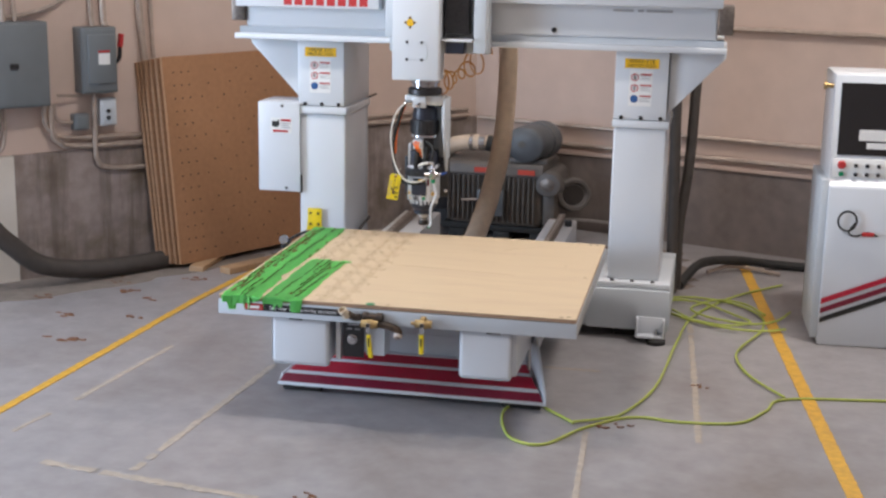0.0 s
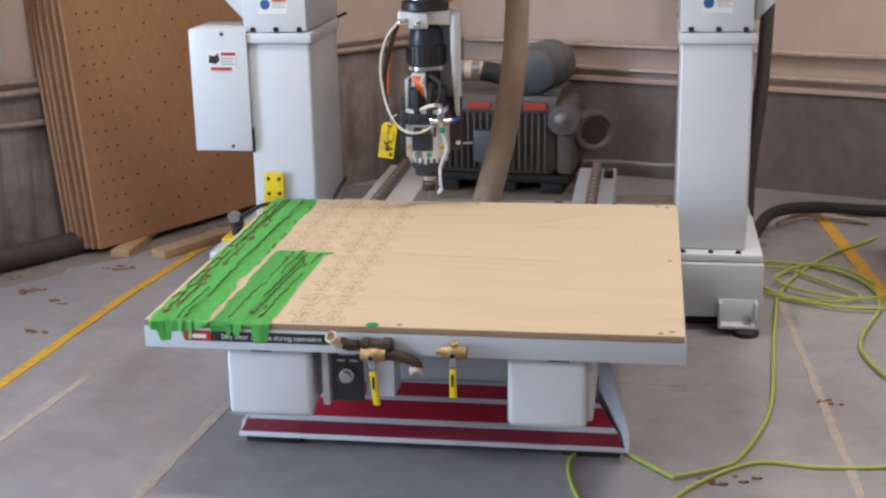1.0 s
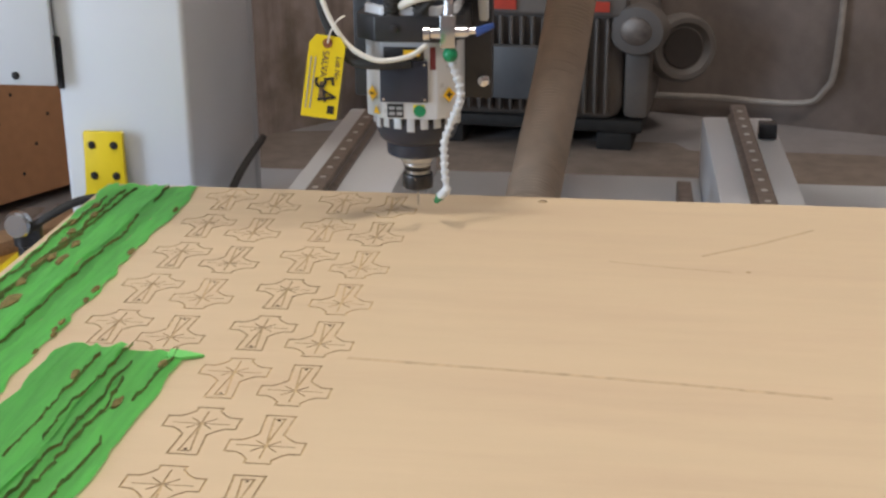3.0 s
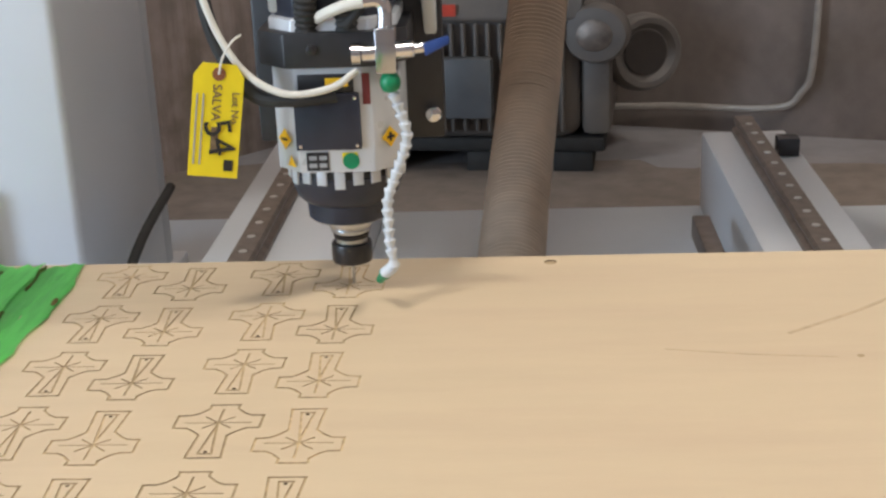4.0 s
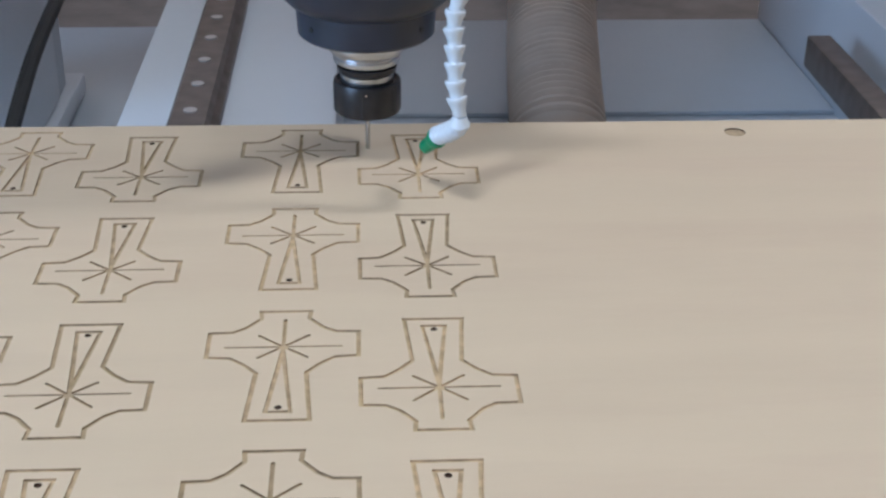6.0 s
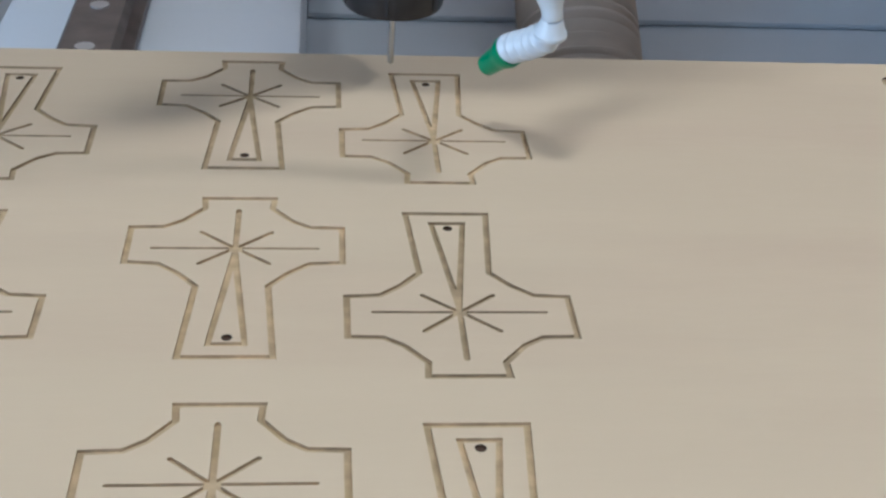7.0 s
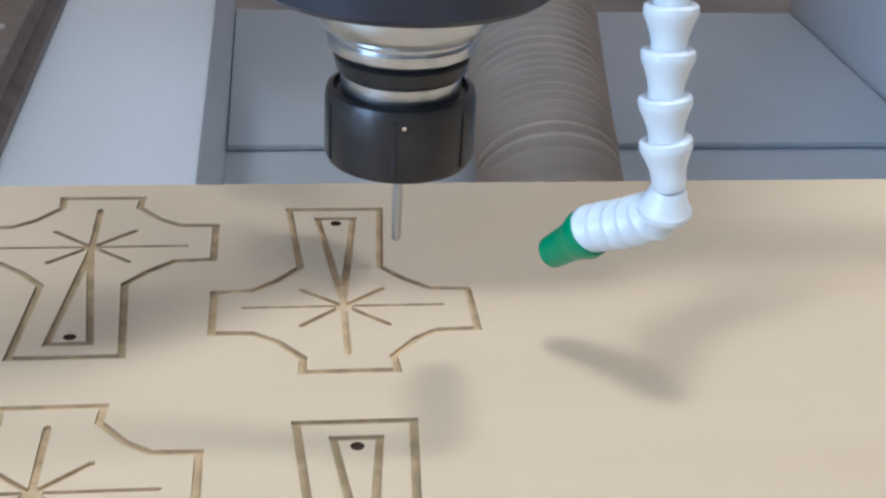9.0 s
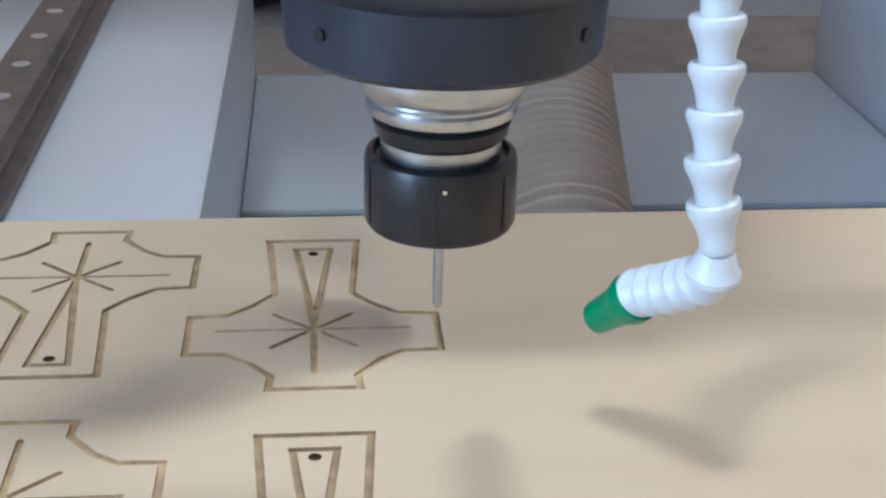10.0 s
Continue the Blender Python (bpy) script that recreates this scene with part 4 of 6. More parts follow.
def disc(x, y, r, n):
    return [(x + r * math.cos(2 * math.pi * k / n), y + r * math.sin(2 * math.pi * k / n)) for k in range(n)]


def inside(x, y, loop):
    hit = False
    for (ax, ay), (bx, by) in zip(loop, loop[1:] + loop[:1]):
        if (ay > y) != (by > y) and x < ax + (y - ay) / (by - ay) * (bx - ax):
            hit = not hit
    return hit


CX = {"A": -0.5182, "B": -0.4307, "C": -0.317, "D": -0.2295}
ROW0, PITCH, CUT_DEPTH = 1.362, 0.1408, 0.0013
SCREW_HOLES = [(-0.024, 0.020), (0.728, 0.032), (0.697, 0.017), (0.728, 0.70), (0.024, 1.390), (0.690, 1.393), (0.724, 1.380)]


def cross_cuts():
    """The router's cuts of one cross as loops: rings (outer and inner loop), bars and round holes."""
    half = cross_outline()
    outline = (half + [(-x, y) for x, y in half[::-1]])[::-1]
    rings = [(widened(outline, 0.0013), widened(outline, -0.0013)),
             ([(-0.0011, -0.001), (-0.0080, -0.0667), (0.0080, -0.0667), (0.0011, -0.001)], [(0, -0.0165), (-0.0054, -0.0643), (0.0054, -0.0643)])]
    bars = [disc(0, 0, 0.0030, 10)]
    for (ax, ay), (bx, by), w in (((0.002, 0), (0.0335, 0), 0.0015), ((-0.002, 0), (-0.0335, 0), 0.0015), ((0, 0.002), (0, 0.030), 0.0024), ((0.002, 0.0015), (0.0145, 0.0125), 0.0020),
                                  ((-0.002, 0.0015), (-0.0145, 0.0125), 0.0020), ((0.002, -0.0015), (0.0140, -0.0115), 0.0020), ((-0.002, -0.0015), (-0.0140, -0.0115), 0.0020)):
        d = Vector((bx - ax, by - ay)).normalized() * (w / 2)
        bars.append([(ax + d.y, ay - d.x), (bx + d.y, by - d.x), (bx + d.x, by + d.y), (bx - d.y, by + d.x), (ax - d.y, ay + d.x)])
    return rings, bars, disc(0, -0.0615, 0.0021, 9)


def plywood():
    b = thing("plywood_sheet", "pale birch plywood sheet with routed cross outlines on the table", "plywood", (0, 0.7, 0.5025))
    z, w = TABLE_Z, BOARD_W / 2
    part("core_ply", boxed(-w + 0.0005, w - 0.0005, 0.0005, BOARD_D - 0.0005, 0.5025, z - 0.0031), PLY_EDGE, b)
    rings, bars, drill = cross_cuts()
    spots = [(CX[c], ROW0 - PITCH * r - (0.32 * PITCH if c in "BD" else 0), -1 if c in "BD" else 1) for c in "ABCD" for r in range(10 if c in "CD" else 5)]
    holes = [disc(x, y, 0.0085, 14) for x, y in SCREW_HOLES]
    points, edges = [], []

    def loop_in(loop):
        n = len(points)
        points.extend(Vector(p) for p in loop)
        edges.extend((n + k, n + (k + 1) % len(loop)) for k in range(len(loop)))
    loop_in([(-w, 0), (w, 0), (w, BOARD_D), (-w, BOARD_D)])
    for cx, cy, sg in spots:
        for loop in [l for ring in rings for l in ring] + bars + [drill]:
            loop_in([(cx + sg * x, cy + sg * y) for x, y in loop])
    for loop in holes:
        loop_in(loop)
    flat, _, tris = geometry.delaunay_2d_cdt(points, edges, [], 0, 1e-6)[:3]
    owner = []
    for t in tris:
        x, y = sum(flat[i].x for i in t) / 3, sum(flat[i].y for i in t) / 3
        own = None
        for k, (cx, cy, sg) in enumerate(spots):
            lx, ly = (x - cx) * sg, (y - cy) * sg
            if abs(lx) < 0.046 and -0.078 < ly < 0.044:
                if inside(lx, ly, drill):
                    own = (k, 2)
                elif any(inside(lx, ly, o) and not inside(lx, ly, i) for o, i in rings) or any(inside(lx, ly, q) for q in bars):
                    own = (k, 0)
            if own:
                break
        if own is None:
            for k, loop in enumerate(holes):
                if abs(x - SCREW_HOLES[k][0]) < 0.01 and inside(x, y, loop):
                    own = (100 + k, 1)
        owner.append(own)
    side = collections.defaultdict(list)
    for n, t in enumerate(tris):
        for i in range(3):
            side[frozenset((t[i], t[(i + 1) % 3]))].append(n)

    def mesh(name, corners, faces, mats, picks, parent, label=""):
        me = bpy.data.meshes.new(name)
        me.from_pydata([Vector(c) - BASE[b.name] for c in corners], [], faces)
        for m in mats:
            me.materials.append(m)
        me.polygons.foreach_set("material_index", picks)
        ob = new(name, me)
        ob.parent = parent
        BASE[ob.name] = BASE[b.name]
        if label:
            ob["label"] = label
        return ob
    # the sheet's face with its rim
    corners = [(p.x, p.y, z) for p in flat]
    faces = [tuple(t) for t, o in zip(tris, owner) if o is None]
    n = len(corners)
    rim = [(-w, 0), (w, 0), (w, BOARD_D), (-w, BOARD_D)]
    corners += [(x, y, q) for x, y in rim for q in (z, z - 0.003)]
    faces += [(n + 2 * k, n + 2 * k + 1, n + (2 * k + 3) % 8, n + (2 * k + 2) % 8) for k in range(4)]
    mesh("face_veneer", corners, faces, [PLY], [0] * len(faces), b)
    # each cross and each screw hole: floor and walls of its cuts
    groups = collections.defaultdict(list)
    for k, o in enumerate(owner):
        if o:
            groups[o[0]].append(k)
    for key, members in groups.items():
        index, corners, faces, picks = {}, [], [], []

        def low(i, down):
            if (i, down) not in index:
                index[(i, down)] = len(corners)
                corners.append((flat[i].x, flat[i].y, z - (CUT_DEPTH if down else 0)))
            return index[(i, down)]
        for k in members:
            t = tris[k]
            faces.append(tuple(low(i, True) for i in t))
            picks.append(owner[k][1])
            for i in range(3):
                a, c = t[i], t[(i + 1) % 3]
                if any(owner[q] is None for q in side[frozenset((a, c))]):
                    faces.append((low(a, False), low(a, True), low(c, True), low(c, False)))
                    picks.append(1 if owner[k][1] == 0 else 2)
        mesh("routed_cross" if key < 100 else "screw_hole", corners, faces, [GROOVE, GROOVE_WALL, HOLE_SHADE], picks, b)

    def scuff(pts, wd):
        part("pencil_line", ribbon(bmesh.new(), pts, wd, z - 0.0003, z + 0.0003), PEN_SOFT, b)
    scuff([(-0.185, 0.715), (-0.06, 0.706), (0.065, 0.698), (0.235, 0.683), (0.41, 0.663)], 0.007)
    scuff([(0.142, 1.105), (0.23, 1.088), (0.322, 1.078)], 0.002)
    scuff([(0.281, 1.143), (0.37, 1.205), (0.465, 1.284)], 0.005)
    scuff([(0.29, 0.052), (0.295, 0.030)], 0.002)
    for k in range(7):
        x = 0.30 + 0.016 * k + 0.004 * (k % 2)
        scuff([(x, 0.036 + 0.002 * (k % 3)), (x + 0.006, 0.039 + 0.003 * (k % 2)), (x + 0.011, 0.036)], 0.0024)
    for x, y in ((0.346, 1.080), (0.62, 0.9)):
        part("knot", lathe(bmesh.new(), [(0.004, -0.0004), (0.004, 0.0003)], (x, y, z), (0, 0, 1), 10), GROOVE_WALL, b)
    TABLE_RIDERS.append(b)


PEN_SOFT = material("faint_scuff", (0.535, 0.395, 0.25), 0.7, grain=60, vary=0.25, bump=0.0)
plywood()


def tape_strip(x0, x1, y0, y1, seed, droop=0.0, layer=0, ragged_far=True, torn=False):
    """One torn length of tape on the sheet: wavy long edges, a torn far end and an end hanging over the front edge."""
    rnd = random.Random(seed)
    bm = bmesh.new()
    n = max(8, round((y1 - y0) / 0.022))
    z = TABLE_Z + 0.0009 + 0.0011 * layer
    w, prev = x1 - x0, None
    la = lb = 0.0
    stations = []
    if droop:
        stations += [(-0.006, z - droop), (-0.006, z - droop * 0.5), (-0.005, z - 0.004)]
    stations += [(y0 + (y1 - y0) * i / n, None) for i in range(n + 1)]
    for k, (y, zz) in enumerate(stations):
        la, lb = 0.7 * la + rnd.gauss(0, 0.0026), 0.7 * lb + rnd.gauss(0, 0.0045 if torn else 0.0026)
        nx = 5
        taper = 0.15 if (k == 0 and droop) else 0.0
        row = []
        for i in range(nx):
            f = i / (nx - 1)
            x = x0 + la + (w + lb - la) * (taper + f * (1 - 2 * taper))
            hz = (z + 0.0016 * noise.noise(Vector((x * 40, y * 30, seed))) + 0.0016 * (f in (0, 1)) * abs(noise.noise(Vector((y * 60, seed, f)))) + 0.0008) if zz is None else zz
            yy = y if zz is None else y - 0.004 * math.sin(f * 3.1 + seed)
            if k == len(stations) - 1 and ragged_far:
                yy += rnd.uniform(-0.012, 0.015)
            row.append(bm.verts.new((x, yy, hz)))
        if prev:
            for i in range(nx - 1):
                bm.faces.new((prev[i], prev[i + 1], row[i + 1], row[i]))
        prev = row
    bmesh.ops.solidify(bm, geom=bm.faces[:], thickness=0.0005)
    ob = single("tape_strip", bm, TAPE, "strip of green masking tape stuck to the plywood", "tape", "tape strips")
    TABLE_RIDERS.append(ob)
    return ob


def tape_gap(x0, y0, x1, y1, w, seed):
    """A torn, curled edge of tape along a straight run: a jagged ridge of changing width, broken here and there."""
    rnd = random.Random(seed)
    bm = bmesh.new()
    prev, off, y = None, 0.0, y0
    while y < y1:
        f = (y - y0) / (y1 - y0)
        off = 0.8 * off + rnd.gauss(0, 0.0017)
        x = x0 + (x1 - x0) * f + off
        k = w * (0.12 + 0.55 * abs(noise.noise(Vector((y * 17, seed * 1.7, 0)))) + rnd.uniform(0, 0.35))
        row = [bm.verts.new((x - k, y, TABLE_Z + 0.0034)), bm.verts.new((x - 0.2 * k, y + rnd.uniform(-0.003, 0.003), TABLE_Z + 0.0058 + rnd.uniform(0, 0.0034))), bm.verts.new((x + k * rnd.uniform(0.4, 1.0), y, TABLE_Z + 0.0034))]
        if prev and noise.noise(Vector((x * 8, y * 9, seed))) > -0.42:
            bm.faces.new((prev[0], prev[1], row[1], row[0]))
            bm.faces.new((prev[1], prev[2], row[2], row[1]))
        prev = row
        y += rnd.uniform(0.005, 0.016)
    ob = single("tape_seam", bm, TAPE_DARK, "dark torn edge curling up along the tape", "tape", "tape seams", smooth=False)
    TABLE_RIDERS.append(ob)


edges = [-0.747, -0.720, -0.688, -0.655, -0.622, -0.578]
for i in range(5):
    tape_strip(edges[i] - 0.004, edges[i + 1] + 0.004 - (0.012 if i == 4 else 0), 0.0, BOARD_D - 0.005 - 0.003 * i, 20 + i, droop=(0.030, 0.062, 0.036, 0.055, 0.022)[i], layer=i % 3, torn=i == 4)
for i, (xa, xb, wd, ya, yb) in enumerate(((-0.742, -0.735, 0.0055, 0.18, 1.34), (-0.722, -0.713, 0.0050, 0.05, 1.38), (-0.704, -0.694, 0.0038, 0.12, 0.78), (-0.668, -0.662, 0.0030, 0.0, 0.30), (-0.648, -0.640, 0.0032, 0.02, 1.40), (-0.712, -0.700, 0.0030, 0.80, 1.39))):
    tape_gap(xa, ya, xb, yb, wd, 40 + i)
edges = [-0.562, -0.515, -0.478, -0.444, -0.398]
for i in range(4):
    tape_strip(edges[i] - 0.004, edges[i + 1] + 0.004, 0.0, (0.705, 0.712, 0.692, 0.700)[i], 60 + i, droop=(0.052, 0.040, 0.0, 0.056)[i] or 0.012, layer=(i + 1) % 3)
for i, (xa, xb, wd, ya, yb) in enumerate(((-0.520, -0.500, 0.0032, 0.02, 0.69), (-0.470, -0.452, 0.0026, 0.22, 0.70), (-0.462, -0.440, 0.0040, 0.06, 0.62), (-0.432, -0.408, 0.0034, 0.01, 0.71), (-0.478, -0.474, 0.0022, 0.45, 0.72))):
    tape_gap(xa, ya, xb, yb, wd, 80 + i)
TIP = bmesh.new()
prism(TIP, [(-0.412, 0.685), (-0.395, 0.680), (-0.366, 0.692), (-0.395, 0.702), (-0.414, 0.706)], "z", TABLE_Z + 0.002, TABLE_Z + 0.006)
def torn_scrap(x, y, size, seed):
    """A crumpled brown-backed flake of torn tape lying on the strips."""
    r = random.Random(seed)
    bm = bmesh.new()
    n = 7
    mid = bm.verts.new((x, y, TABLE_Z + 0.0085))
    rim = []
    for k in range(n):
        a, s = 2 * math.pi * k / n, size * r.uniform(0.5, 1.1)
        rim.append(bm.verts.new((x + 0.45 * s * math.cos(a), y + 1.3 * s * math.sin(a), TABLE_Z + r.uniform(0.004, 0.008))))
    foot = [bm.verts.new((v.co.x, v.co.y, TABLE_Z + 0.0035)) for v in rim]
    for k in range(n):
        bm.faces.new((mid, rim[k], rim[(k + 1) % n]))
        bm.faces.new((rim[k], foot[k], foot[(k + 1) % n], rim[(k + 1) % n]))
    ob = single("tape_flake", bm, TORN_BACK, "crumpled brownish flake of torn masking tape", "tape", "tape flakes", smooth=False)
    TABLE_RIDERS.append(ob)


TORN_BACK = material("torn_tape_back", (0.20, 0.17, 0.055), 0.8, grain=60, vary=0.4, bump=0.2, stain=0.6, stain_colour=(0.16, 0.075, 0.03), stain_scale=25)
flakes = random.Random(3)
for k in range(34):
    torn_scrap(flakes.choice((-0.738, -0.725, -0.716, -0.705, -0.69)) + flakes.uniform(-0.006, 0.006), 0.10 + 0.036 * k + flakes.uniform(-0.03, 0.03), flakes.uniform(0.009, 0.021) * (1.5 if k % 5 == 0 else 1.0), 300 + k)
for k in range(9):
    torn_scrap(-0.588 + flakes.uniform(-0.004, 0.004), flakes.uniform(0.6, 1.4), flakes.uniform(0.005, 0.012), 400 + k)
for k in range(5):
    torn_scrap((-0.47, -0.44, -0.41, -0.51, -0.43)[k], (0.08, 0.12, 0.66, 0.62, 0.55)[k], 0.013, 360 + k)
ob = single("tape_scrap", TIP, TAPE, "pointed torn scrap of green tape", "tape")
TABLE_RIDERS.append(ob)
ob = single("tape_scrap", lathe(bmesh.new(), [(0.02, 0.0), (0.018, 0.0015)], (-0.10, 0.012, TABLE_Z + 0.0005), (0, 0, 1), 14), GREEN_PLASTIC, "small dark green sticker near the sheet's edge", "sticker")
TABLE_RIDERS.append(ob)


# ---- router head: carriage, spindle, clamp, blow-off nozzle ----
HX, HY = -0.19, 1.368


def octagon(bm, hx, hy, cut, z0, z1, r=0.0):
    pts = [(HX - hx, HY - hy + cut), (HX - hx + cut, HY - hy), (HX + hx - cut, HY - hy), (HX + hx, HY - hy + cut), (HX + hx, HY + hy - cut), (HX + hx - cut, HY + hy), (HX - hx + cut, HY + hy), (HX - hx, HY + hy - cut)]
    return prism(bm, pts, "z", z0, z1, r)


def turned(profile, seg=40):
    return lathe(bmesh.new(), profile, (HX, HY, 0), (0, 0, 1), seg)


def diamond(parent, x, y, z, s, sign, turn):
    ob = part("arrow_mark", prism(bmesh.new(), [(-s, 0), (-s * 0.45, s * 0.5), (0, s), (s * 0.45, s * 0.5), (s, 0), (s * 0.45, -s * 0.5), (0, -s), (-s * 0.45, -s * 0.5)], "y", -0.0008, 0), SIGN_YELLOW, parent, "yellow direction mark")
    m = pose(x, y, z, 0, 0, turn)
    off = BASE[parent.name]
    ob.data.transform(Matrix.Translation(off))
    ob.data.transform(Matrix.Translation(-off) @ m)
    for horizontal in (True, False) if sign == "+" else (True,):
        a, b = (s * 0.42, s * 0.11) if horizontal else (s * 0.11, s * 0.42)
        st = part("mark_stroke", boxed(-a, a, -0.0016 - 0.0004 * horizontal, -0.0009, -b, b), INK, ob)
        st.data.transform(Matrix.Translation(off))
        st.data.transform(Matrix.Translation(-off) @ m)


def router_head():
    h = thing("spindle_carriage", "white router head with a dark spindle, fine cutter and blow-off hose", "router head", (HX, HY, TABLE_Z))
    # cutter, nut and nose
    bit = turned([(0.0004, 0.5142), (0.0016, 0.5155), (0.0018, 0.534), (0.0016, 0.537), (0.0016, 0.552)], 10)
    part("cutter", bit, STEEL, h, "thin steel router bit")
    nut = turned([(0.008, 0.5475), (0.021, 0.5462), (0.0242, 0.5475), (0.0252, 0.5495), (0.0252, 0.5695), (0.0245, 0.5720), (0.0225, 0.5728), (0.0215, 0.5705), (0.018, 0.5700)], 48)
    nut = part("collet_nut", nut, DARK_STEEL, h, "black collet nut")
    for k in range(6):
        a = radians(60 * k + 20)
        part("nut_slot", prism(bmesh.new(), [(HX + 0.0256 * math.cos(a + d), HY + 0.0256 * math.sin(a + d)) for d in (-0.03, 0.03)] + [(HX + 0.0246 * math.cos(a + d), HY + 0.0246 * math.sin(a + d)) for d in (0.03, -0.03)], "z", 0.5500, 0.5690), BLACK, nut)
    part("nut_pin", lathe(bmesh.new(), [(0.0008, 0), (0.0008, 0.0006)], (HX - 0.001, HY - 0.0254, 0.5675), (0, -1, 0), 8), CHROME, nut)
    part("collet_ring", turned([(0.016, 0.570), (0.0196, 0.5705), (0.0200, 0.5775), (0.0188, 0.5785), (0.016, 0.5785)], 40), HOLDER_STEEL, h)
    part("spindle_groove", turned([(0.017, 0.5785), (0.0215, 0.579), (0.0225, 0.5835), (0.0205, 0.5845)], 40), DARK_STEEL, h)
    part("tool_holder", turned([(0.0185, 0.5845), (0.0215, 0.5852), (0.0243, 0.5868), (0.0247, 0.5880), (0.0247, 0.5902), (0.0238, 0.5912), (0.0240, 0.5922), (0.0268, 0.5945), (0.0286, 0.5970), (0.0289, 0.6000), (0.0289, 0.6060), (0.027, 0.6075)], 48), HOLDER_STEEL, h, "polished steel tool holder")
    part("nose", turned([(0.026, 0.6072), (0.0475, 0.6078), (0.0500, 0.6100), (0.0510, 0.6300), (0.0555, 0.6325), (0.0620, 0.6390), (0.0660, 0.6500), (0.0690, 0.6640), (0.0690, 0.6700)], 56), NAVY, h, "dark blue-black spindle nose")
    for a in (-140, -40, 60, 150):
        part("nose_screw", lathe(bmesh.new(), [(0.0022, 0), (0.0022, 0.0006)], (HX + 0.0507 * math.cos(radians(a)), HY + 0.0507 * math.sin(radians(a)), 0.620), (math.cos(radians(a)), math.sin(radians(a)), 0), 8), BLACK, h)
    collar = part("collar", turned([(0.066, 0.6702), (0.0675, 0.6702), (0.0675, 0.6815), (0.066, 0.6815)], 48), BLACK, h)
    for k in range(20):
        a = radians(18 * k)
        c, s = math.cos(a), math.sin(a)
        pts = [(HX + r * c - q * s, HY + r * s + q * c) for r, q in ((0.0678, -0.0062), (0.0715, -0.0062), (0.0715, 0.0062), (0.0678, 0.0062))]
        part("collar_tab", prism(bmesh.new(), pts, "z", 0.664 - 0.004 * (k % 3 == 0), 0.6828, r=0.0006), CREAM_METAL, collar)
    # housing with plates and marks
    body = part("spindle_body", octagon(bmesh.new(), 0.074, 0.078, 0.030, 0.683, 0.862, r=0.002), CREAM_METAL, h, "off-white spindle housing")
    fy = HY - 0.078
    plate = part("cover_plate", boxed(HX - 0.046, HX + 0.030, fy - 0.007, fy - 0.0005, 0.712, 0.778, r=0.001), NAVY, body, "black cover plate")
    for x in (HX - 0.041, HX + 0.025):
        for z in (0.717, 0.773):
            part("screw", lathe(bmesh.new(), [(0.0022, 0), (0.0022, 0.0009), (0.001, 0.0013)], (x, fy - 0.007, z), (0, -1, 0), 12), CHROME, plate)
    part("dark_band", boxed(HX - 0.040, HX + 0.024, fy - 0.004, fy - 0.0005, 0.779, 0.800, r=0.001), BLACK, body)
    part("data_plate", boxed(HX - 0.008, HX + 0.018, fy - 0.0052, fy - 0.0042, 0.786, 0.796), SIGN_YELLOW, body)
    label = part("data_label", boxed(HX - 0.036, HX - 0.010, fy - 0.0012, fy - 0.0002, 0.686, 0.708), BLACK, body)
    for k in range(4):
        part("print_bar", boxed(HX - 0.033 + 0.012 * (k % 2), HX - 0.024 + 0.012 * (k % 2), fy - 0.0022, fy - 0.0014, 0.690 + 0.009 * (k // 2), 0.695 + 0.009 * (k // 2)), SIGN_GREY, label)
    part("sticker", lathe(bmesh.new(), [(0.0098, 0), (0.0098, 0.0008)], (HX + 0.016, fy - 0.0002, 0.697), (0, -1, 0), 24), GREEN_PLASTIC, body, "green round sticker")
    part("sticker_square", boxed(HX + 0.006, HX + 0.024, fy - 0.0006, fy - 0.0001, 0.694, 0.707), YELLOW_CARD, body)
    part("red_label", boxed(HX + 0.0335, HX + 0.0425, fy - 0.0012, fy - 0.0002, 0.764, 0.800), material("maroon_label", (0.16, 0.02, 0.02), 0.5, bump=0), body)
    off = Vector((HX, HY, 0))
    diamond(body, HX + 0.0615, HY - 0.0655, 0.722, 0.0125, "+", 45)
    diamond(body, HX - 0.0615, HY - 0.0655, 0.722, 0.0125, "-", -45)
    tri = part("warning_triangle", prism(bmesh.new(), [(-0.0075, -0.006), (0.0075, -0.006), (0, 0.007)], "y", -0.0008, 0), SIGN_YELLOW, body)
    tri.data.transform(Matrix.Translation(BASE[body.name]))
    tri.data.transform(Matrix.Translation(-BASE[body.name]) @ pose(HX - 0.054, HY - 0.0735, 0.697, 0, 0, -45))
    # clamp band and valve
    clamp = part("clamp_band", octagon(bmesh.new(), 0.086, 0.090, 0.034, 0.809, 0.849, r=0.002), BLACK, h, "black clamp band")
    part("clamp_screw", lathe(bmesh.new(), [(0.006, 0), (0.006, 0.004), (0.003, 0.005)], (HX - 0.02, HY - 0.090, 0.83), (0, -1, 0), 14), DARK_STEEL, clamp)
    vx, vy, vz = HX + 0.065, HY - 0.098, 0.826
    valve = part("air_valve", rod(bmesh.new(), (vx - 0.028, vy, vz), (vx + 0.032, vy, vz + 0.004), 0.0095, 18, 0.002), CHROME, h, "chrome air valve with a blue lever")
    part("valve_block", boxed(vx - 0.012, vx + 0.012, vy - 0.011, vy + 0.011, vz - 0.022, vz + 0.03, r=0.003), STEEL, valve)
    part("valve_end", lathe(bmesh.new(), [(0.012, 0), (0.012, 0.01), (0.007, 0.012)], (vx - 0.028, vy, vz), (-1, 0, 0), 16), CHROME, valve)
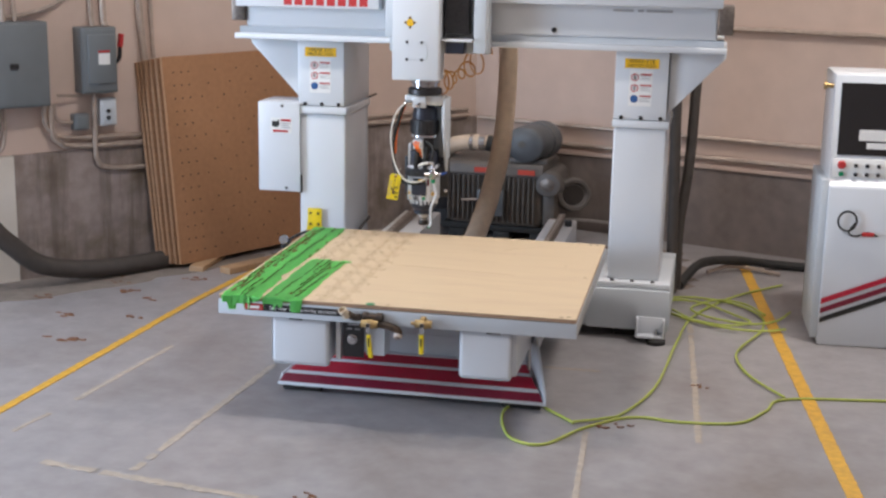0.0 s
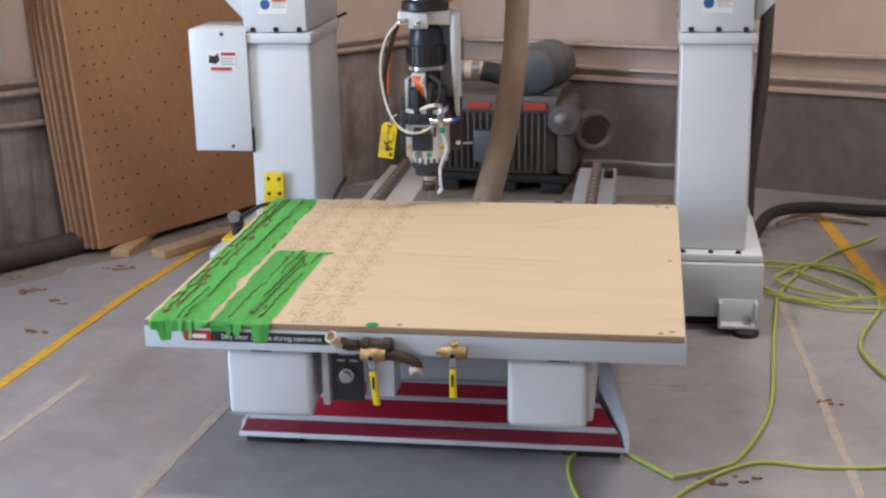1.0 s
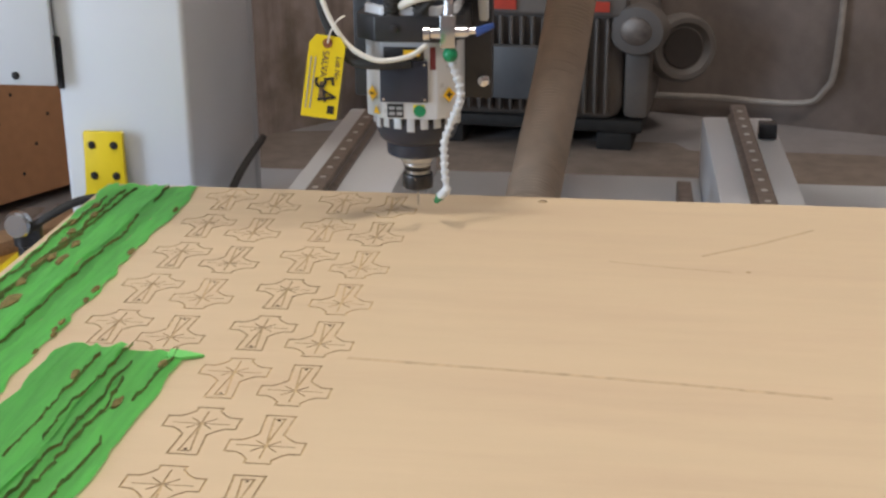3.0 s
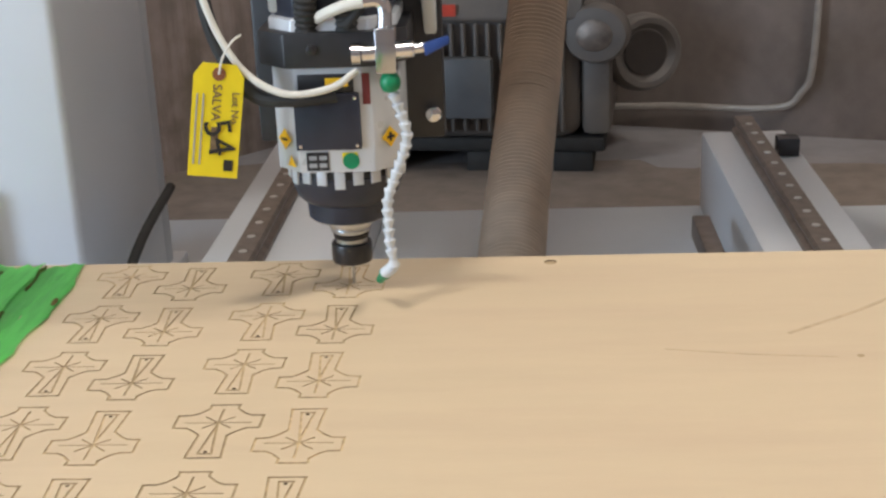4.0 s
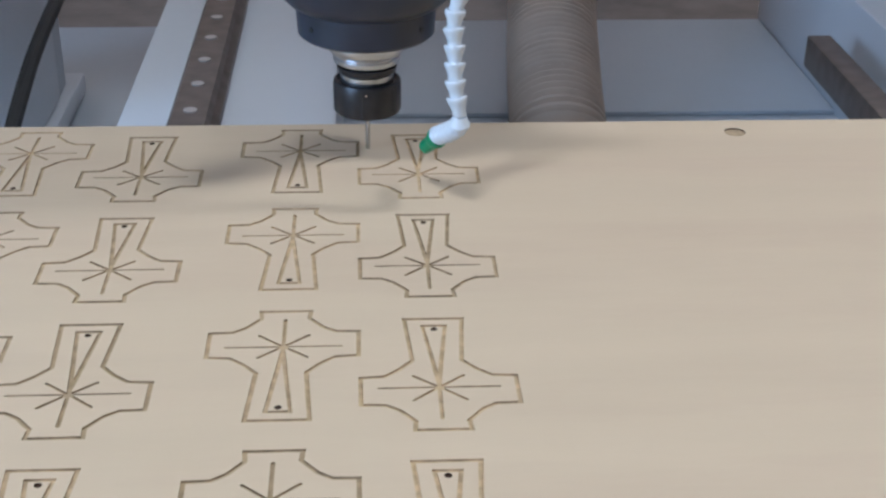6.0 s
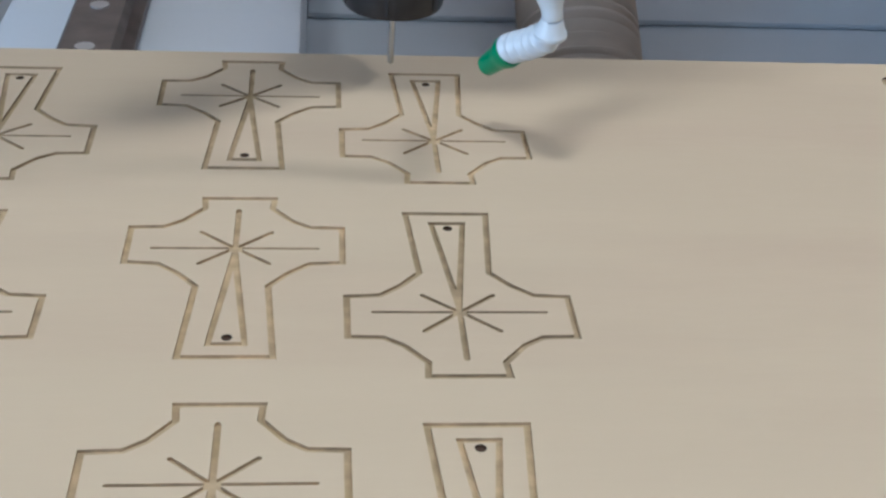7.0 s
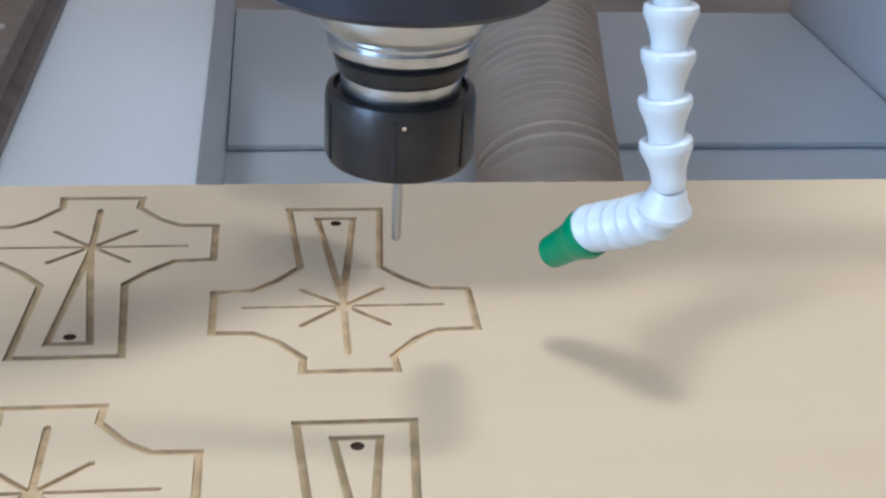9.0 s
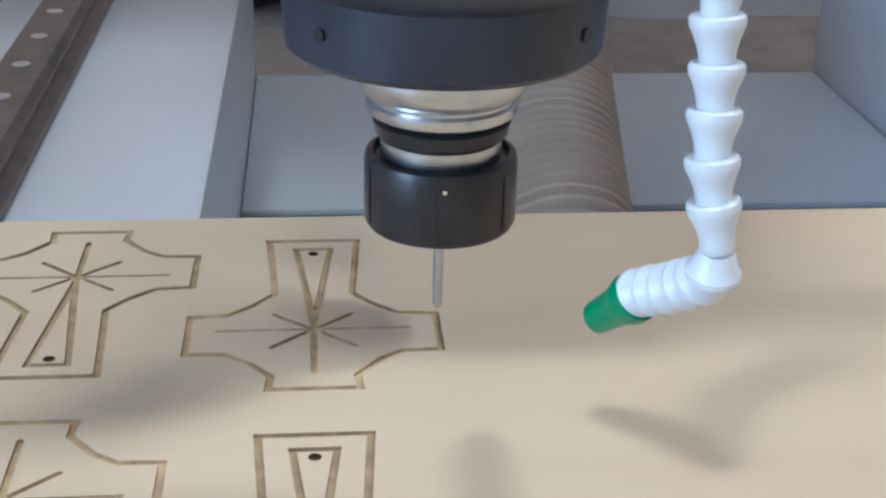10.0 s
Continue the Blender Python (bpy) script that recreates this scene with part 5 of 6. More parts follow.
    part("valve_stem", rod(bmesh.new(), (vx + 0.032, vy, vz + 0.004), (vx + 0.046, vy, vz + 0.006), 0.006, 12), CHROME, valve)
    part("valve_lever", prism(bmesh.new(), [(vx + 0.044, vz - 0.004), (vx + 0.072, vz + 0.010), (vx + 0.070, vz + 0.018), (vx + 0.042, vz + 0.010)], "y", vy - 0.008, vy + 0.004, r=0.002), BLUE_LEVER, valve, "blue valve lever")
    part("elbow", tubed([(vx, vy, vz + 0.028), (vx, vy, vz + 0.050), (vx - 0.006, vy, vz + 0.058), (vx - 0.022, vy, vz + 0.058)], 0.008, n=8), CHROME, valve)
    part("air_tube", tubed([(vx - 0.02, vy, vz + 0.058), (vx - 0.045, vy + 0.002, vz + 0.053), (vx - 0.07, vy + 0.014, vz + 0.042), (vx - 0.09, vy + 0.035, vz + 0.028)], 0.0065), WIRE_WHITE, valve)
    # beaded blow-off hose
    hose = part("hose_socket", lathe(bmesh.new(), [(0.006, 0), (0.0095, 0.003), (0.0118, 0.008), (0.0120, 0.013), (0.0098, 0.019), (0.006, 0.022)], (vx + 0.002, vy, vz - 0.022), (0.1, 0, -1), 20), GREEN_PLASTIC, h, "green hose socket")
    line = curve_points([(vx + 0.003, vy, vz - 0.036), (HX + 0.077, HY - 0.096, 0.760), (HX + 0.084, HY - 0.097, 0.728), (HX + 0.071, HY - 0.095, 0.690), (HX + 0.058, HY - 0.098, 0.655), (HX + 0.058, HY - 0.101, 0.626), (HX + 0.0585, HY - 0.104, 0.604), (HX + 0.0615, HY - 0.106, 0.5850)], 30)
    def bead(p, d):
        part("hose_bead", lathe(bmesh.new(), [(0.0040, -0.0012), (0.0046, 0.0), (0.0046, 0.0026), (0.0050, 0.0050), (0.0060, 0.0080), (0.0069, 0.0100), (0.0071, 0.0112), (0.0070, 0.0124), (0.0064, 0.0131), (0.0045, 0.0128)], p, d, 20), WHITE_PLASTIC, hose)
    length = sum((b - a).length for a, b in zip(line, line[1:]))
    step = length / round(length / 0.0121) - 1e-6
    run, last = 0.0, line[0]
    for a, b in zip(line, line[1:]):
        run += (b - a).length
        if run >= step:
            run -= step
            bead(b, (last - b).normalized())
            last = b
    elbow = [last + 0.94 * Vector(v) for v in ((0.0, 0.001, -0.0055), (-0.0014, 0.0045, -0.0105), (-0.0036, 0.0095, -0.0150), (-0.0062, 0.0150, -0.0192), (-0.0092, 0.0208, -0.0230), (-0.0122, 0.0264, -0.0268))]
    prev = last
    for p in elbow:
        part("hose_bead", lathe(bmesh.new(), [(0.0046, -0.0046), (0.0066, -0.0044), (0.0073, -0.0036), (0.0073, -0.0020), (0.0064, -0.0008), (0.0052, 0.0028), (0.0046, 0.0044)], p, (prev - p).normalized(), 20), WHITE_PLASTIC, hose)
        prev = p
    d = Vector((-0.013, 0.018, -0.020)).normalized()
    nz = lathe(bmesh.new(), [(0.0074, 0.0), (0.0076, 0.003), (0.0064, 0.006), (0.0057, 0.010), (0.0050, 0.0190), (0.0034, 0.0195), (0.0032, 0.016)], elbow[-1] + d * 0.003, d, 24)
    part("nozzle", nz, GREEN_PLASTIC, hose, "green nozzle tip")
    # upper spindle: motor, wires, fan ring
    part("motor_shell", octagon(bmesh.new(), 0.068, 0.066, 0.026, 0.862, 0.935, r=0.002), NAVY, h)
    part("side_fin", boxed(HX - 0.074, HX - 0.060, HY - 0.045, HY + 0.04, 0.865, 0.97, r=0.004), CREAM_METAL, h)
    for x in (HX - 0.026, HX + 0.02):
        part("corrugated_tube", tubed([(x, HY - 0.074, 0.85), (x + 0.002, HY - 0.078, 0.90), (x + 0.008, HY - 0.07, 0.96)], 0.013, rib=0.08, pitch=0.007, seg=14), RUBBER, h)
    part("motor_neck", turned([(0.05, 0.935), (0.05, 1.0)], 32), BLACK, h)
    part("terminal_block", boxed(HX - 0.045, HX + 0.005, HY - 0.066, HY - 0.02, 0.945, 0.995, r=0.003), CREAM_METAL, h)
    for k in range(4):
        x = HX - 0.030 + 0.009 * k
        part("wire", tubed([(x, HY - 0.06, 0.985), (x - 0.006, HY - 0.085, 0.975 - 0.006 * k), (x + 0.008, HY - 0.088, 0.95), (x + 0.012, HY - 0.07, 0.925 - 0.008 * k)], 0.0036, n=6), WIRE_ORANGE if k < 3 else WIRE_WHITE, h)
    part("black_cable", tubed([(HX + 0.02, HY - 0.06, 0.985), (HX + 0.06, HY - 0.085, 0.96), (HX + 0.055, HY - 0.09, 0.90), (HX + 0.02, HY - 0.085, 0.855)], 0.006), RUBBER, h)
    part("bright_ring", turned([(0.064, 1.0), (0.068, 1.003), (0.068, 1.016), (0.064, 1.018)], 40), CHROME, h)
    ring = part("fan_ring", turned([(0.066, 1.018), (0.070, 1.022), (0.070, 1.088), (0.064, 1.092)], 40), BLACK, h)
    for k in range(24):
        a = radians(15 * k)
        c, s = math.cos(a), math.sin(a)
        pts = [(HX + r * c - q * s, HY + r * s + q * c) for r, q in ((0.0698, -0.003), (0.0735, -0.003), (0.0735, 0.003), (0.0698, 0.003))]
        part("fin", prism(bmesh.new(), pts, "z", 1.026, 1.084), BLACK, ring)
    part("top_dome", turned([(0.062, 1.092), (0.064, 1.11), (0.056, 1.15), (0.040, 1.165)], 36), NAVY, h)
    part("connector_bracket", boxed(HX - 0.09, HX + 0.10, HY - 0.06, HY + 0.03, 1.168, 1.215, r=0.004), ALU, h)
    part("connector_block", boxed(HX - 0.05, HX + 0.02, HY - 0.078, HY - 0.0605, 1.155, 1.212, r=0.005), CREAM_METAL, h)
    part("gland", rod(bmesh.new(), (HX - 0.05, HY - 0.07, 1.18), (HX - 0.085, HY - 0.085, 1.178), 0.012, 16, 0.002), CHROME, h)
    part("gland", rod(bmesh.new(), (HX - 0.01, HY - 0.078, 1.175), (HX - 0.02, HY - 0.10, 1.165), 0.011, 16, 0.002), CHROME, h)
    part("rotary_disc", turned([(0.080, 1.216), (0.086, 1.22), (0.086, 1.245), (0.080, 1.25)], 40), DARK_STEEL, h)
    part("flange", turned([(0.060, 1.25), (0.066, 1.255), (0.066, 1.272), (0.074, 1.275), (0.074, 1.29)], 40), STEEL, h)
    # back plate and carriage
    back = part("back_plate", boxed(HX - 0.02, HX + 0.115, HY + 0.072, HY + 0.092, 0.70, 1.20, r=0.004), GREY_PAINT, h)
    part("side_web", prism(bmesh.new(), [(HY + 0.07, 0.78), (HY + 0.07, 1.20), (HY - 0.055, 1.20), (HY - 0.055, 1.06), (HY + 0.02, 0.86)], "x", HX + 0.098, HX + 0.114, r=0.003), GREY_PAINT, h)
    mount = part("mount_block", boxed(HX - 0.112, HX + 0.120, HY + 0.045, HY + 0.071, 0.690, 0.89, r=0.004), BLACK, h, "black mounting block")
    for x, z in ((HX + 0.106, 0.722), (HX - 0.080, 0.722), (HX + 0.106, 0.866)):
        part("ring_bolt", lathe(bmesh.new(), [(0.005, 0), (0.009, 0.003), (0.0105, 0.008), (0.009, 0.012), (0.004, 0.014)], (x, HY + 0.045, z), (0, -1, 0), 20), CHROME, mount)
    cover = part("carriage_cover", boxed(HX - 0.150, HX + 0.085, HY - 0.10, HY + 0.05, 1.292, 1.90, r=0.008), WHITE, h, "white carriage cover")
    cy = HY - 0.10
    part("hatch", tubed([(HX - 0.02, cy - 0.001, 1.475), (HX + 0.02, cy - 0.001, 1.475), (HX + 0.022, cy - 0.001, 1.40), (HX - 0.06, cy - 0.001, 1.398)], 0.0025, n=3, seg=6), GREY_PAINT, cover)
    for x in (HX - 0.075, HX - 0.0):
        for z in (1.395, 1.48):
            bolt(cover, (x, cy, z), (0, -1, 0), 0.005)
    m = part("move_mark", prism(bmesh.new(), [(HX - 0.06 + 0.034 * math.cos(radians(22.5 * k)) * (1 if k % 4 == 0 else 0.55), 1.575 + 0.034 * math.sin(radians(22.5 * k)) * (1 if k % 4 == 0 else 0.55)) for k in range(16)], "y", cy - 0.0015, cy), SIGN_YELLOW, cover, "yellow four-way arrow mark")
    for dx, dz in ((0.022, 0), (-0.022, 0), (0, 0.022), (0, -0.022)):
        part("mark_stroke", boxed(HX - 0.06 + dx - 0.005, HX - 0.06 + dx + 0.005, cy - 0.0028, cy - 0.0016, 1.575 + dz - 0.005, 1.575 + dz + 0.005), INK, m)
    part("slide_plate", boxed(HX - 0.20, HX + 0.31, HY + 0.055, HY + 0.11, 1.42, 1.95, r=0.005), GREY_PAINT, h)
    part("side_motor", boxed(HX + 0.10, HX + 0.22, HY - 0.03, HY + 0.05, 1.52, 1.9, r=0.006), DARK_STEEL, h)
    part("side_shelf", boxed(HX + 0.088, HX + 0.24, HY - 0.06, HY + 0.05, 1.485, 1.497, r=0.002), WHITE, h)
    part("shelf_box", boxed(HX + 0.11, HX + 0.20, HY - 0.05, HY + 0.04, 1.425, 1.482, r=0.004), NAVY, h)
    part("slide_guard", boxed(HX + 0.245, HX + 0.305, HY - 0.03, HY + 0.05, 1.43, 1.95, r=0.004), GREY_PAINT, h)
    part("left_bearing", boxed(HX - 0.205, HX - 0.155, HY - 0.02, HY + 0.05, 1.50, 1.72, r=0.006), GREY_PAINT, h)
    # looping cables from the connector down to the spindle
    cx = HX - 0.085
    part("cable_loop", tubed([(cx, HY - 0.085, 1.178), (cx - 0.045, HY - 0.09, 1.12), (cx - 0.068, HY - 0.09, 1.02), (cx - 0.055, HY - 0.09, 0.90), (cx - 0.02, HY - 0.098, 0.82), (cx + 0.03, HY - 0.104, 0.785), (cx + 0.085, HY - 0.10, 0.788), (cx + 0.115, HY - 0.085, 0.805)], 0.0042), WIRE_WHITE, h, "white looping cable")
    part("cable_loop", tubed([(cx - 0.005, HY - 0.078, 1.17), (cx - 0.03, HY - 0.075, 1.10), (cx - 0.058, HY - 0.075, 0.98), (cx - 0.05, HY - 0.08, 0.86), (cx - 0.01, HY - 0.09, 0.785), (cx + 0.04, HY - 0.096, 0.775), (cx + 0.09, HY - 0.09, 0.778)], 0.0085), RUBBER, h, "black looping cable")
    part("cable_loop", tubed([(cx, HY - 0.07, 1.165), (cx - 0.02, HY - 0.07, 1.12), (cx - 0.045, HY - 0.068, 1.02), (cx - 0.05, HY - 0.07, 0.92)], 0.006), WIRE_ORANGE, h, "orange cable")
    HEAD_RIDERS.append(h)
    # paper lot tag on the cable
    tx, tz, ty = HX - 0.120, 0.822, HY - 0.112
    tag = thing("lot_tag", "yellow card lot tag hanging on a cable of the router head", "tag", (tx, ty, 0.70))
    card = bmesh.new()
    prism(card, [(-0.024, -0.112), (0.024, -0.112), (0.024, -0.012), (0.016, 0.0), (-0.016, 0.0), (-0.024, -0.012)], "y", -0.0004, 0.0004)
    M = pose(tx, ty, tz, 0, 9, 12) @ Matrix.Scale(1.17, 4)
    def tagpart(name, bm, mat, parent, label=""):
        bmesh.ops.transform(bm, matrix=M, verts=bm.verts)
        return part(name, bm, mat, parent, label)
    c = tagpart("card", card, YELLOW_CARD, tag)
    tagpart("eyelet", lathe(bmesh.new(), [(0.0065, -0.0012), (0.0065, 0.0012)], (0, 0, -0.010), (0, -1, 0), 16), material("brown_eyelet", (0.25, 0.09, 0.04), 0.6, bump=0), c)
    tagpart("string", tubed([(0, -0.002, -0.010), (0.002, -0.003, 0.006), (0.010, 0.0, 0.022), (0.018, 0.005, 0.028)], 0.0012, seg=6), WIRE_WHITE, c)
    lettering("tag_word", "Lot No", 0.0105, M @ pose(0.017, -0.0008, -0.042, 90, 90, 0), PEN, c)
    lettering("tag_word", "54", 0.037, M @ pose(0.003, -0.0012, -0.072, 90, 76, 0), INK, c, depth=0.0008)
    lettering("tag_word", "SALVA", 0.0125, M @ pose(-0.001, -0.0008, -0.038, 90, 90, 0), PEN, c)
    tagpart("print_bar", boxed(-0.004, 0.003, -0.0010, -0.0005, -0.088, -0.062), PEN, c)
    tagpart("print_bar", boxed(-0.014, -0.0125, -0.0012, -0.0005, -0.10, -0.03), SIGN_GREY, c)
    tagpart("print_bar", boxed(-0.020, -0.0185, -0.0012, -0.0005, -0.10, -0.03), SIGN_GREY, c)
    tagpart("print_block", boxed(0.010, 0.019, -0.0012, -0.0005, -0.105, -0.094), INK, c)
    HEAD_RIDERS.append(tag)


router_head()


# ---- behind the machine ----
def dust_hose():
    h = thing("dust_hose", "ribbed tan dust hose hanging behind the bridge", "hose", (-0.035, 1.835, 0.20))
    part("hose_wall", tubed([(0.065, 2.58, 2.3), (0.065, 2.58, 1.6), (0.06, 2.58, 1.1), (0.04, 2.54, 0.80), (0.01, 2.38, 0.56), (-0.018, 2.15, 0.40), (-0.03, 2.01, 0.335), (-0.035, 1.90, 0.285), (-0.035, 1.835, 0.20)], 0.0545, rib=0.085, pitch=0.0098, seg=24), HOSE_TAN, h)
    part("hose_clamp", rod(bmesh.new(), (0.065, 2.58, 1.50), (0.065, 2.58, 1.515), 0.0595, 28, 0.002), STEEL, h)


dust_hose()


def vacuum_pump():
    p = thing("vacuum_pump", "dusty grey vacuum pump with a blue-grey motor on top", "pump", (-0.09, 3.91, 0.05), -6)
    p.matrix_basis = p.matrix_basis @ Matrix.Diagonal((1.17, 1.05, 1.03, 1))
    for x in (-0.27, 0.0, 0.22):
        part("skid_foot", boxed(x - 0.05, x + 0.05, -0.24, 0.18, -0.0485, 0.012, r=0.006), RUBBER, p)
    part("skid", boxed(-0.36, 0.30, -0.25, 0.2, 0.013, 0.055, r=0.01), RUBBER, p)
    case = part("casing", boxed(-0.33, 0.24, -0.26, 0.2, 0.05, 0.46, r=0.05, seg=4), PUMP_GREY, p)
    for k in range(18):
        part("cooling_fin", boxed(-0.318 + 0.030 * k, -0.308 + 0.030 * k, -0.288, -0.258, 0.08, 0.385, r=0.006), PUMP_GREY, case)
    part("top_lid", prism(bmesh.new(), [(-0.272, 0.388), (-0.278, 0.40), (-0.262, 0.452), (-0.24, 0.470), (0.19, 0.470), (0.19, 0.388)], "x", -0.335, 0.245, r=0.005), PUMP_GREY, case)
    part("terminal_box", boxed(-0.13, 0.03, -0.335, -0.293, 0.13, 0.30, r=0.008), PUMP_BLUE, case)
    part("hand_bar", rod(bmesh.new(), (-0.22, -0.33, 0.225), (-0.13, -0.33, 0.235), 0.008, 12), CONDUIT, case)
    for x in (-0.16, 0.10):
        part("caution_patch", prism(bmesh.new(), [(x, 0.408), (x + 0.10, 0.408), (x + 0.10, 0.440), (x, 0.440)], "y", -0.2835, -0.2795), material("red_patch", (0.60, 0.06, 0.03), 0.5, bump=0.0), case)
    part("end_bell", prism(bmesh.new(), [(0.242, 0.06), (0.315, 0.06), (0.315, 0.36), (0.300, 0.42), (0.242, 0.44)], "y", -0.245, 0.16, r=0.02), PUMP_GREY, p)
    part("end_shoulder", lathe(bmesh.new(), [(0.050, 0.0), (0.074, 0.004), (0.080, 0.016), (0.080, 0.07), (0.07, 0.075)], (0.275, -0.285, 0.352), (0.12, 1, 0), 32), PUMP_GREY, p)
    part("shoulder_cap", lathe(bmesh.new(), [(0.044, 0), (0.044, 0.004), (0.036, 0.008)], (0.2752, -0.2835, 0.352), (-0.12, -1, 0), 24), RAIL_STEEL, p)
    axis = Vector((0.60, -0.80, 0.05)).normalized()
    at = Vector((0.385, -0.08, 0.265))
    part("fan_housing", lathe(bmesh.new(), [(0.070, 0.015), (0.084, 0.030), (0.100, 0.030), (0.110, 0.018), (0.113, 0.0), (0.108, -0.022), (0.090, -0.035), (0.070, -0.035), (0.066, -0.01)], at, axis, 40), PUMP_GREY, p)
    part("fan_screen", rod(bmesh.new(), at - axis * 0.012, at + axis * 0.020, 0.066, 32, 0.003), material("grimy_fan_screen", (0.035, 0.028, 0.025), 0.7, bump=0.2), p)
    part("fan_neck", rod(bmesh.new(), at - axis * 0.15, at - axis * 0.034, 0.07, 24), PUMP_GREY, p)
    motor = part("motor", lathe(bmesh.new(), [(0.045, -0.02), (0.098, -0.012), (0.113, 0.0), (0.120, 0.02), (0.120, 0.18), (0.114, 0.185), (0.114, 0.20), (0.125, 0.205), (0.125, 0.32), (0.11, 0.34)], (0.12, -0.22, 0.595), (0.12, 1, 0), 40), PUMP_BLUE, p, "round blue-grey electric motor")
    part("motor_saddle", boxed(0.0, 0.25, -0.18, 0.1, 0.458, 0.50, r=0.006), PUMP_GREY, p)
    part("motor_cap", lathe(bmesh.new(), [(0.022, 0), (0.022, 0.006)], (0.108, -0.24, 0.60), (0, -1, 0), 16), PUMP_GREY, motor)
    part("intake_pipe", tubed([(-0.05, -0.1, 0.56), (-0.14, -0.12, 0.58), (-0.24, -0.12, 0.575), (-0.33, -0.1, 0.55), (-0.41, -0.05, 0.48), (-0.46, 0.0, 0.30), (-0.48, 0.05, 0.03)], 0.05, seg=18), HOSE_TAN, p)
    part("pipe_clamp", lathe(bmesh.new(), [(0.054, -0.02), (0.056, -0.018), (0.056, 0.018), (0.054, 0.02)], (-0.15, -0.12, 0.58), (1, 0, 0), 24), CHROME, p)
    part("pipe_clamp", lathe(bmesh.new(), [(0.054, -0.012), (0.056, -0.01), (0.056, 0.01), (0.054, 0.012)], (-0.215, -0.12, 0.577), (1, 0, 0), 24), CHROME, p)
    part("black_elbow", tubed([(0.02, -0.08, 0.46), (0.0, -0.1, 0.53), (-0.06, -0.11, 0.562), (-0.13, -0.12, 0.578)], 0.052, seg=16), RUBBER, p)
    part("filter_box", boxed(-0.46, -0.345, -0.18, 0.15, 0.12, 0.45, r=0.015), BLACK, p)
    part("filter_leg", boxed(-0.45, -0.36, -0.15, 0.12, 0.0, 0.12), BLACK, p)
    part("name_plate", boxed(-0.43, -0.38, -0.1825, -0.1805, 0.30, 0.32), GREY_PAINT, p)


vacuum_pump()


def riser_hoses():
    for x, pts, r in ((0, [(1.045, 2.50, 2.1), (1.045, 2.50, 1.2), (1.06, 2.50, 0.6), (1.075, 2.48, 0.02)], 0.032), (1, [(1.165, 2.56, 2.1), (1.15, 2.56, 1.2), (1.135, 2.55, 0.75), (1.10, 2.54, 0.40), (1.10, 2.55, 0.032)], 0.030)):
        single("riser_hose", tubed(pts, r, seg=14), HOSE_BROWN, "dusty dark hose rising behind the white column", "hose", "riser hoses")
    single("floor_cable", tubed([(1.12, 2.62, 0.03), (1.16, 2.75, 0.06), (1.25, 2.95, 0.10), (1.45, 3.15, 0.08), (1.75, 3.30, 0.032), (2.6, 3.2, 0.03)], 0.028), RUBBER, "thick black cable lying on the floor", "cable")
    single("cable_end", tubed([(1.28, 3.0, 0.03), (1.40, 3.12, 0.045), (1.52, 3.18, 0.03), (1.72, 3.12, 0.014)], 0.012, n=6), CONDUIT, "grey cable end taped on the floor", "cable")


riser_hoses()


def coil_hose():
    pts = []
    for k in range(120):
        a = k * 0.42
        t = k / 120
        c = Vector((0.07 - 0.32 * t, 1.66 + 0.05 * t, 1.43 - 0.05 * math.sin(3.14 * t) - 0.16 * t))
        r = 0.066 * (0.75 + 0.35 * math.sin(9 * t + 1))
        pts.append(c + Vector((r * math.cos(a) * 0.7, 0.03 * math.sin(a * 0.7), r * math.sin(a))))
    bm = tubed(pts, 0.0042, n=2, seg=6)
    single("coil_hose", bm, ORANGE, "orange coiled air hose hanging under the bridge", "air hose")


coil_hose()


